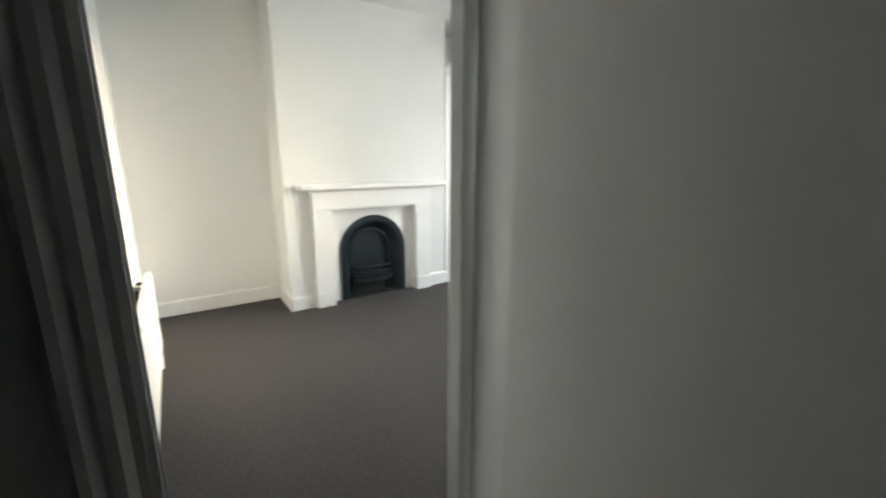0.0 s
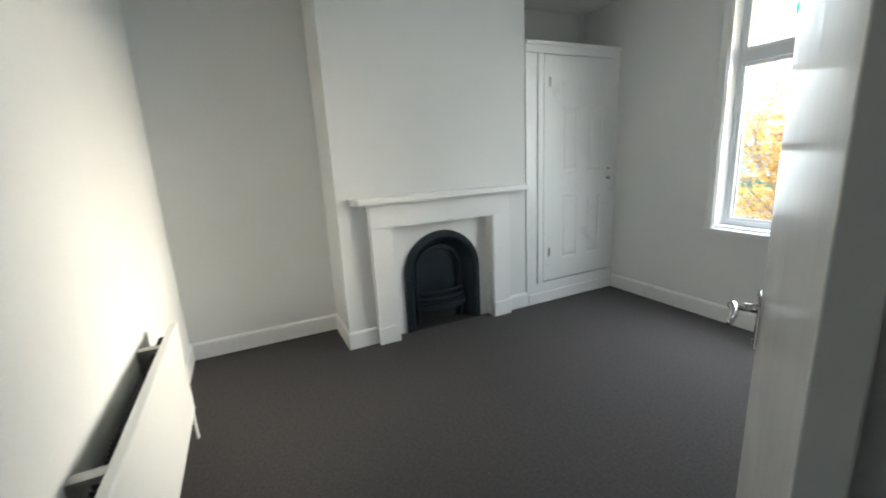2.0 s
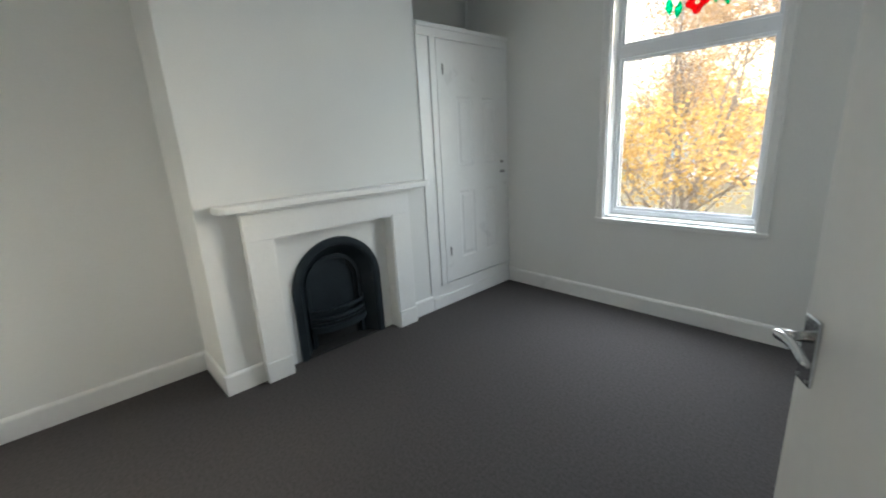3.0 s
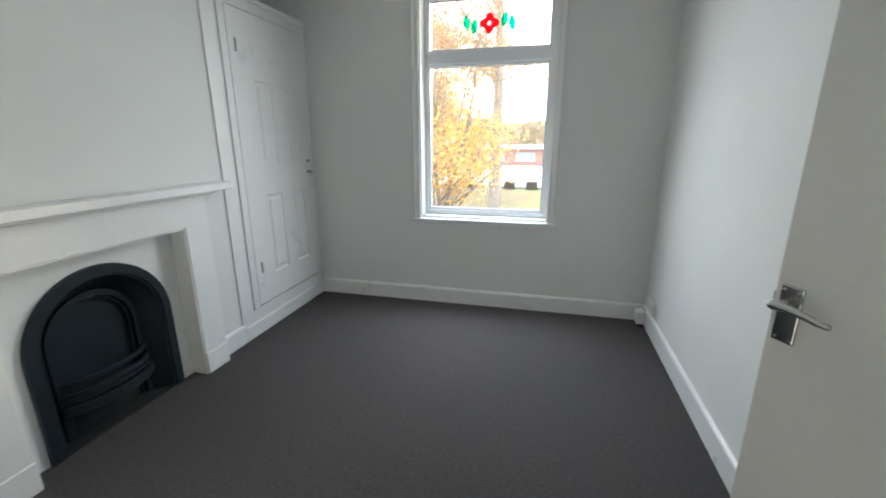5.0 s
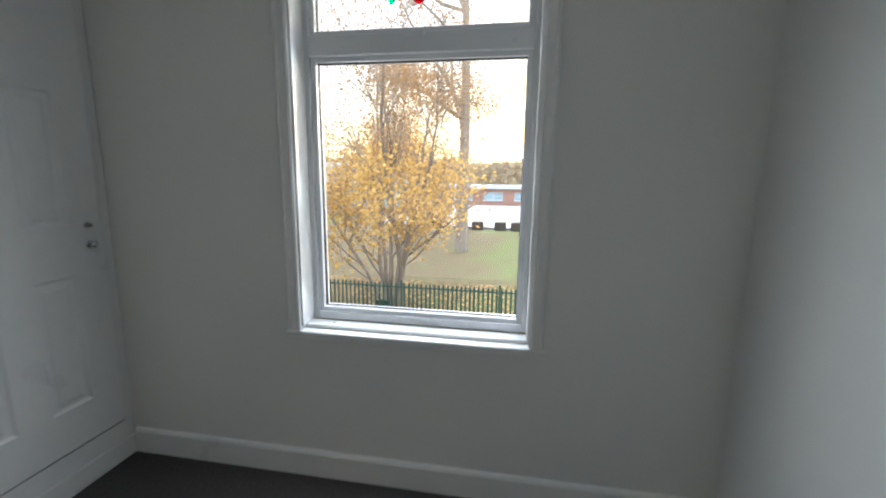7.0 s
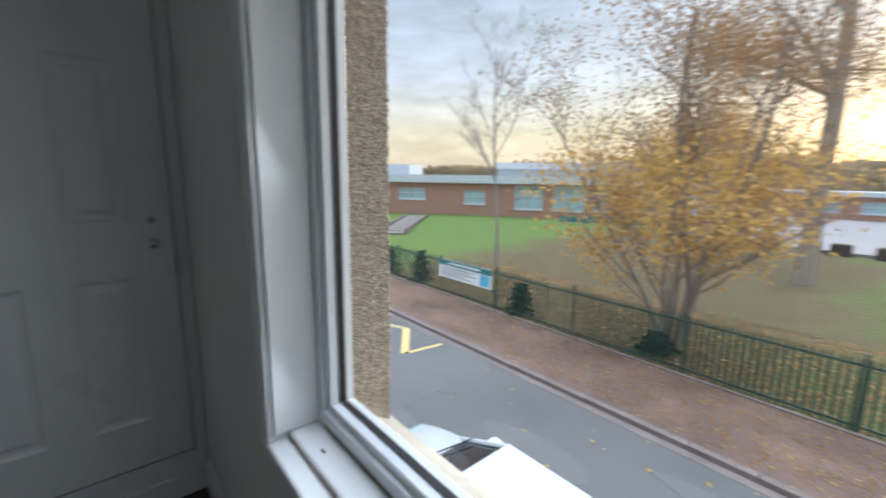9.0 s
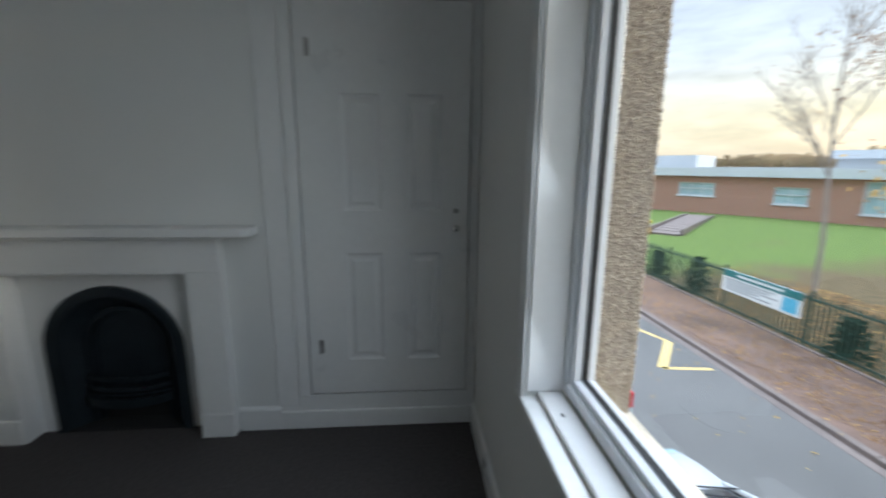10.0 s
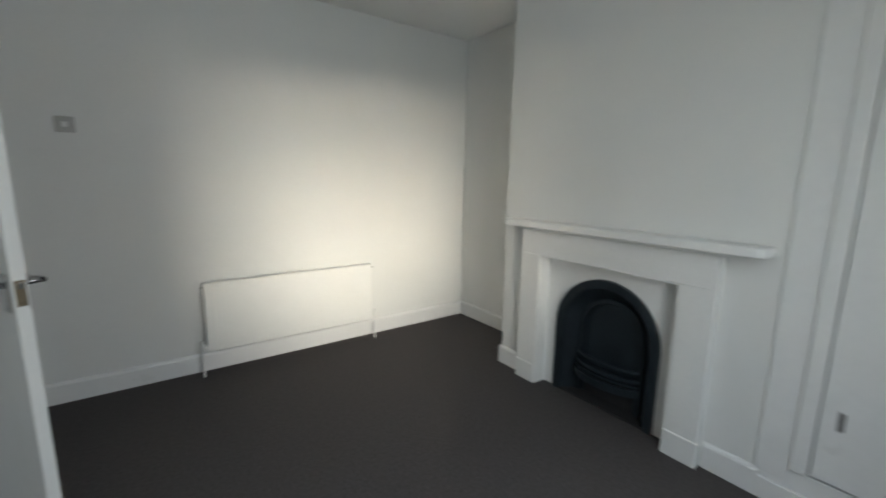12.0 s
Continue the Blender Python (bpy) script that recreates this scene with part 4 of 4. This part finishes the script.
tree("oak_tree", (-0.45, 24.4, lawn_z(-0.45, 24.4)), 1, 17.0, 1.35, 4, M_bark,
     [("crown", M_leafb, 9000, 0.075, 3.0, 9.0, 0.6, "orange brown leaves"), ("lower_leaves", M_leafy, 5200, 0.075, 2.2, 6.4, 0.8, "orange yellow leaves")],
     "tall bare broad-trunked tree on the lawn", 12, twig=0.010, kids=(5, 6), up=0.22, stem_r=0.36)
tree("birch_tree", (-9.7, 16.8, lawn_z(-9.7, 16.8)), 1, 9.2, 0.8, 4, M_birch,
     [("crown", M_leafb, 300, 0.035, 2.0, 8.0, 0.15, "few brown leaves")],
     "slender bare birch tree near the fence", 21, twig=0.0035, kids=(6, 7), stem_r=0.08)
tree("young_tree", (-5.6, 20.5, lawn_z(-5.6, 20.5)), 2, 5.2, 0.8, 3, M_bark,
     [("crown", M_leafy, 900, 0.06, 1.5, 6.0, 0.25, "thin orange leaves")],
     "small thin tree with a few orange leaves", 31, twig=0.006, kids=(4, 6), stem_r=0.06)
tree("yard_tree", (5.5, 36.0, G + 0.6), 1, 6.0, 0.9, 3, M_bark,
     [("crown", M_leafb, 1500, 0.10, 1.5, 7.0, 0.4, "thin brown leaves")],
     "bare small tree at the edge of the yard", 41, twig=0.012, kids=(4, 6), stem_r=0.13)


def shrub(foot, h, seed):
    r = random.Random(seed)
    v, f = [], []
    for _ in range(500):
        z = h * r.random()
        w = 0.22 * (1 - 0.6 * z / h)
        c = Vector((foot[0] + r.gauss(0, w), foot[1] + r.gauss(0, w), foot[2] + z))
        a = Vector((r.gauss(0, 1), r.gauss(0, 1), r.gauss(0, 1))).normalized() * 0.06
        b = a.orthogonal() * 0.6
        k = len(v)
        v += [c - a, c + b, c + a, c - b]
        f.append((k, k + 1, k + 2, k + 3))
    me = bpy.data.meshes.new("shrub")
    me.from_pydata([tuple(x) for x in v], [], f)
    me.materials.append(M_shrub)
    return tagged(new("shrub", me), "dark evergreen shrub behind the railings", "shrub", "shrubs along the fence")

for i, (x, y, h) in enumerate(((-5.5, 13.3, 0.95), (-10.6, 13.3, 1.25), (-1.5, 13.6, 0.5), (-12.9, 13.3, 1.0))):
    shrub((x, y, lawn_z(x, y)), h, 50 + i)

# fallen leaves, too many to count
def litter(name, count, x0, x1, y0, y1, zf, m, size, seed, label):
    r = random.Random(seed)
    v, f = [], []
    for _ in range(count):
        x, y = r.uniform(x0, x1), r.uniform(y0, y1)
        c = Vector((x, y, zf(x, y) + 0.012))
        t = r.uniform(0, 6.28)
        s = size * r.uniform(0.5, 1.2)
        a = Vector((math.cos(t), math.sin(t), r.uniform(-0.3, 0.3))) * s
        b = Vector((-math.sin(t), math.cos(t), r.uniform(-0.3, 0.3))) * s * 0.65
        k = len(v)
        v += [c - a, c + b, c + a, c - b]
        f.append((k, k + 1, k + 2, k + 3))
    me = bpy.data.meshes.new(name)
    me.from_pydata([tuple(x) for x in v], [], f)
    me.materials.append(m)
    return tagged(new(name, me), label, "leaves", kind="stuff")

litter("fallen_leaves", 6500, -16, 6, 10.6, 12.75, lambda x, y: G + 0.085, M_leafb, 0.034, 61, "brown fallen leaves on the pavement")
litter("fallen_leaves", 700, -16, 6, 10.25, 12.75, lambda x, y: G + 0.09, M_leafy, 0.032, 62, "yellow fallen leaves on the pavement")
litter("fallen_leaves", 8500, -11, 6, 12.9, 18, lawn_z, M_leafb, 0.06, 63, "brown fallen leaves on the lawn")
litter("fallen_leaves", 1500, -14, 5, 12.9, 18, lawn_z, M_leafy, 0.055, 64, "yellow fallen leaves on the lawn")
litter("fallen_leaves", 60, -9, 4, 7.5, 10.3, lambda x, y: G, M_leafy, 0.04, 65, "few yellow leaves on the road")


# ---- school ----
FA = radians(35.2)
FM = Matrix.Translation((-22.1, 36.2, 0)) @ Matrix.Rotation(FA, 4, "Z")   # along the front: +x, into the building: +y

def wall_with_holes(x0, x1, z0, z1, t, holes):
    bm = bmesh.new()
    edges = sorted({x0, x1, *[h[0] for h in holes], *[h[1] for h in holes]})
    for a, b in zip(edges, edges[1:]):
        hs = sorted([h for h in holes if h[0] <= a and b <= h[1]], key=lambda h: h[2])
        z = z0
        for h in hs:
            if h[2] > z:
                box(bm, a, b, 0, t, z, h[2])
            z = h[3]
        if z < z1:
            box(bm, a, b, 0, t, z, z1)
    return bm


def school_window(b, x0, x1, z0, z1, cols):
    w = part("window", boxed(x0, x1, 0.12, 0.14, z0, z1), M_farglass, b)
    f = 0.07
    for q in ((x0, x0 + f, z0, z1), (x1 - f, x1, z0, z1), (x0 + f, x1 - f, z0, z0 + f), (x0 + f, x1 - f, z1 - f, z1)):
        part("frame", boxed(q[0], q[1], 0.05, 0.12, q[2], q[3]), M_fascia, w)
    zt = z0 + (z1 - z0) * 0.55
    part("frame", boxed(x0 + f, x1 - f, 0.05, 0.12, zt - f / 2, zt + f / 2), M_fascia, w)
    for i in range(1, cols):
        x = x0 + (x1 - x0) * i / cols
        part("frame", boxed(x - f / 2, x + f / 2, 0.055, 0.12, z0 + f, z1 - f), M_fascia, w)
    part("sill", boxed(x0 - 0.1, x1 + 0.1, -0.08, 0.05, z0 - 0.09, z0), M_fascia, w)


def school():
    b = thing("school_building", "single-storey red brick school with white flat roof edge", "building")
    wins = [(-31.0, -28.2, -1.3, 0.3), (-26.5, -23.8, -1.3, 0.3), (-14.34, -11.43, -0.95, 0.21), (-7.28, -5.18, -1.29, 0.05), (-2.25, 0.44, -1.67, 0.62), (1.38, 4.23, -1.71, 0.62), (5.1, 7.6, -1.7, 0.62), (9.0, 11.8, -1.7, 0.62), (13.0, 15.6, -1.7, 0.62)]
    door = (-18.6, -17.0, -2.5, 0.35)
    part("wall", wall_with_holes(-42, 18, -3.2, 0.8, 0.3, wins + [door]), M_brick, b)
    part("side_wall", boxed(17.7, 18, 0.3, 14, -3.2, 0.8), M_brick, b)
    part("side_wall", boxed(-42, -41.7, 0.3, 14, -3.2, 0.8), M_brick, b)
    part("fascia", boxed(-42.3, 18.3, -0.35, -0.2, 0.78, 1.5), M_fascia, b)
    part("roof", boxed(-42.3, 18.3, -0.2, 14, 0.8, 1.56), M_roof, b)
    part("back_room", boxed(-41.7, 17.7, 2.5, 2.6, -3.2, 0.8), M_ceil, b)
    up = part("upper_storey", boxed(-4.6, 15, 5, 13, 1.56, 2.5), M_roof, b)
    part("upper_fascia", boxed(-4.9, 15.3, 4.7, 5, 2.3, 2.95), M_fascia, up)
    part("upper_storey", boxed(-19.5, -14.5, 4, 9, 1.56, 2.7), M_roof, b)
    for w in wins:
        school_window(b, *w, 3 if w[1] - w[0] > 2.3 else 2)
    d = part("door", boxed(door[0], door[1], 0.1, 0.16, door[2], door[3]), M_fascia, b, "white double door")
    for k in range(2):
        x = door[0] + 0.12 + k * 0.8
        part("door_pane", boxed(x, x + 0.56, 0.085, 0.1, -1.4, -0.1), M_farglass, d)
    part("low_wall", boxed(2.0, 9.0, -3.2, -3.0, -2.6, -1.9), M_teal, b, "dark blue low panel")
    b.matrix_world = FM
    return b

school()

def wing():
    b = thing("school_wing", "far low brick school wing behind the yard", "building")
    wins = [(-6 + i * 4.2, -3.4 + i * 4.2, -1.6, -0.5) for i in range(8)]
    part("wall", wall_with_holes(-9, 30, -2.7, 0.0, 0.3, wins), M_brick, b)
    part("roof", boxed(-9.3, 30.3, -0.3, 10, 0.0, 0.45), M_fascia, b)
    for w in wins:
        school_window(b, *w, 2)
    b.matrix_world = pose(0, 60, 0, 0, 0, 3)
    return b

wing()

# steps and path up to the school door
st = thing("garden_steps", "grey concrete path steps across the lawn", "steps")
p0, p1 = Vector((-22.0, 19.3)), Vector((-30.0, 27.5))
dirn = (p1 - p0).normalized()
ang = math.degrees(math.atan2(dirn.y, dirn.x))
L = (p1 - p0).length
for i in range(10):
    q = p0 + dirn * (L * (i + 0.5) / 10)
    z = lawn_z(q.x, q.y) + 0.02
    o = part("step", boxed(-L / 20 - 0.04, L / 20, -0.9, 0.9, -0.3, 0.09, 0.01), M_kerb, st)
    o.matrix_local = pose(q.x, q.y, z, 0, 0, ang)
for s in (-1, 1):
    o = part("edging", boxed(-L / 2, L / 2, -0.06, 0.06, -0.1, 0.30), M_kerb, st)
    q = (p0 + p1) / 2 + Vector((-dirn.y, dirn.x)) * 1.0 * s
    o.matrix_local = pose(q.x, q.y, lawn_z(q.x, q.y), 0, 0, ang)

gb = thing("grit_bin", "yellow plastic grit bin on the lawn", "bin")
x, y = -22.9, 18.3
part("body", boxed(x - 0.5, x + 0.5, y - 0.35, y + 0.35, lawn_z(x, y) - 0.05, lawn_z(x, y) + 0.75, 0.06), M_binyellow, gb)
part("lid", boxed(x - 0.54, x + 0.54, y - 0.39, y + 0.39, lawn_z(x, y) + 0.75, lawn_z(x, y) + 0.9, 0.05), M_binyellow, gb)

for i, x in enumerate((-3.4, -1.5, -0.3, 1.4, 2.6, 5.0)):
    pl = thing("planter", "dark timber planter box by the yard", "planter", "planters along the yard")
    z = G + 0.3
    part("box", boxed(x - 0.42, x + 0.42, 32.7, 33.35, z, z + 0.75, 0.02), M_timber, pl)
    part("soil", boxed(x - 0.36, x + 0.36, 32.76, 33.29, z + 0.75, z + 0.78), M_earth, pl)

# woods at the horizon, built of leaf clumps
def woods(name, y0, y1, x0, x1, count, zlo, zhi, size, seed, label):
    r = random.Random(seed)
    v, f = [], []
    for _ in range(count):
        x = r.uniform(x0, x1)
        top = zlo + (zhi - zlo) * (0.5 + 0.5 * noise.noise(Vector((x * 0.06, seed, 0)))) * (0.75 + 0.35 * noise.noise(Vector((x * 0.3, seed, 4))))
        c = Vector((x, r.uniform(y0, y1), r.uniform(G, top)))
        a = Vector((r.gauss(0, 1), r.gauss(0, 0.4), r.gauss(0, 1))).normalized() * size * r.uniform(0.5, 1.2)
        b = a.cross(Vector((0, 1, 0.2))).normalized() * size * 0.6
        k = len(v)
        v += [c - a, c + b, c + a, c - b]
        f.append((k, k + 1, k + 2, k + 3))
    me = bpy.data.meshes.new(name)
    me.from_pydata([tuple(q) for q in v], [], f)
    me.materials.append(M_hedge)
    return tagged(new(name, me), label, "trees", kind="stuff")

woods("far_woods", 95, 115, -190, 120, 26000, 1.0, 10.0, 1.1, 71, "hazy brown autumn woods at the horizon")
woods("far_woods", 66, 74, -10, 60, 9000, 1.0, 8.5, 0.6, 72, "orange brown trees behind the school wing")


# ---- parked cars ----
def car(label):
    c = thing("parked_car", label, "car", "cars parked along the road")
    W = 0.86
    side = [(-2.05, 0.30), (-2.08, 0.55), (-1.98, 0.74), (-1.6, 0.86), (-1.15, 0.95), (1.75, 0.98), (1.98, 0.9), (2.04, 0.6), (2.0, 0.3)]
    bm = bmesh.new()
    extrude(bm, side, -W, W, lambda u, v, w: Vector((u, w, v)))
    bmesh.ops.bevel(bm, geom=[e for e in bm.edges], offset=0.05, segments=3, affect="EDGES")
    part("body", bm, M_carp, c, smooth=True)
    # cabin glass and roof
    roof_z, rw = 1.40, 0.60
    bm = bmesh.new()
    quad = [(-1.16, -0.78, 0.93), (-1.16, 0.78, 0.93), (1.74, 0.78, 0.95), (1.74, -0.78, 0.95)]
    topq = [(-0.26, -rw, roof_z), (-0.26, rw, roof_z), (1.35, rw, roof_z - 0.02), (1.35, -rw, roof_z - 0.02)]
    va = [bm.verts.new(q) for q in quad]
    vb = [bm.verts.new(q) for q in topq]
    for k in range(4):
        bm.faces.new((va[k], va[(k + 1) % 4], vb[(k + 1) % 4], vb[k]))
    bm.faces.new(vb)
    bmesh.ops.recalc_face_normals(bm, faces=bm.faces[:])
    part("cabin_glass", bm, M_darkglass, c, "dark car windows")
    bm = boxed(-0.30, 1.42, -rw - 0.03, rw + 0.03, roof_z - 0.012, roof_z + 0.05, 0.03, 3)
    part("roof", bm, M_carp, c, smooth=True)
    for s in (-1, 1):
        bm = bmesh.new()
        cyl(bm, (-1.2, s * 0.80, 0.92), (-0.27, s * (rw + 0.01), roof_z + 0.01), 0.035, seg=8)
        part("pillar", bm, M_carp, c)
        bm = bmesh.new()
        cyl(bm, (1.74, s * 0.78, 0.94), (1.36, s * rw, roof_z), 0.06, seg=8)
        part("pillar", bm, M_carp, c)
        m = part("wing_mirror", boxed(-0.86, -0.70, s * 0.86 if s > 0 else s * 1.04, s * 1.04 if s > 0 else s * 0.86, 0.93, 1.06, 0.03), M_carp, c, "white wing mirror")
        part("mirror_glass", boxed(-0.70, -0.692, s * 0.88 if s > 0 else s * 1.02, s * 1.02 if s > 0 else s * 0.88, 0.945, 1.045), M_darkglass, m)
        part("tail_lamp", boxed(1.95, 2.06, s * 0.62 if s > 0 else s * 0.84, s * 0.84 if s > 0 else s * 0.62, 0.66, 0.92, 0.02), M_red, c, "red tail lamp")
        part("head_lamp", boxed(-2.06, -1.9, s * 0.50 if s > 0 else s * 0.82, s * 0.82 if s > 0 else s * 0.50, 0.58, 0.72, 0.02), M_farglass, c)
        for x in (-1.3, 1.28):
            bm = bmesh.new()
            cyl(bm, (x, s * 0.68, 0.31), (x, s * 0.88, 0.31), 0.31, seg=24)
            w = part("wheel", bm, M_tyre, c)
            bm = bmesh.new()
            cyl(bm, (x, s * 0.86, 0.31), (x, s * 0.89, 0.31), 0.19, seg=20)
            part("rim", bm, M_steel, w)
    for s in (-0.3, 0.3):
        bm = bmesh.new()
        cyl(bm, (-1.17, s, 0.965), (-0.95, s + 0.45, 1.09), 0.010, seg=6)
        part("wiper", bm, M_black, c)
    return c

c1 = car("white hatchback parked at the kerb below the window")
c1.matrix_world = pose(0.06, 5.95, G, 0, 0, 0)
copy_thing(c1, pose(-5.06, 5.93, G, 0, 0, 0))


# ---- pebbles of the outer reveals ----
def pebbles(name, count, place, seed):
    r = random.Random(seed)
    v, f = [], []
    for _ in range(count):
        c, nrm = place(r)
        a = nrm.orthogonal().normalized()
        b = nrm.cross(a)
        s = r.uniform(0.003, 0.0075)
        t = r.uniform(0, 3.1)
        a, b = a * math.cos(t) + b * math.sin(t), b * math.cos(t) - a * math.sin(t)
        k = len(v)
        v += [c + a * s * 1.3, c + b * s, c - a * s, c - b * s * 1.1, c + nrm * s * 0.8]
        f += [(k, k + 1, k + 4), (k + 1, k + 2, k + 4), (k + 2, k + 3, k + 4), (k + 3, k, k + 4)]
    me = bpy.data.meshes.new(name)
    me.from_pydata([tuple(q) for q in v], [], f)
    me.materials.append(M_pebble)
    o = tagged(new(name, me), "small beige pebbles of the dash", "pebbles", kind="stuff")
    return o

M_pebble = mat("pebble", (0.34, 0.26, 0.19), 0.85, var=0.55, scale=60, fine=160, bump=0.2, second=(0.66, 0.57, 0.46))
pebbles("dash_pebbles", 9000, lambda r: (Vector((PX0, r.uniform(3.9, 4.06), r.uniform(0.72, 2.45))), Vector((1, 0, 0))), 81)
pebbles("dash_pebbles", 2500, lambda r: (Vector((PX1, r.uniform(3.9, 4.06), r.uniform(0.72, 2.45))), Vector((-1, 0, 0))), 82)
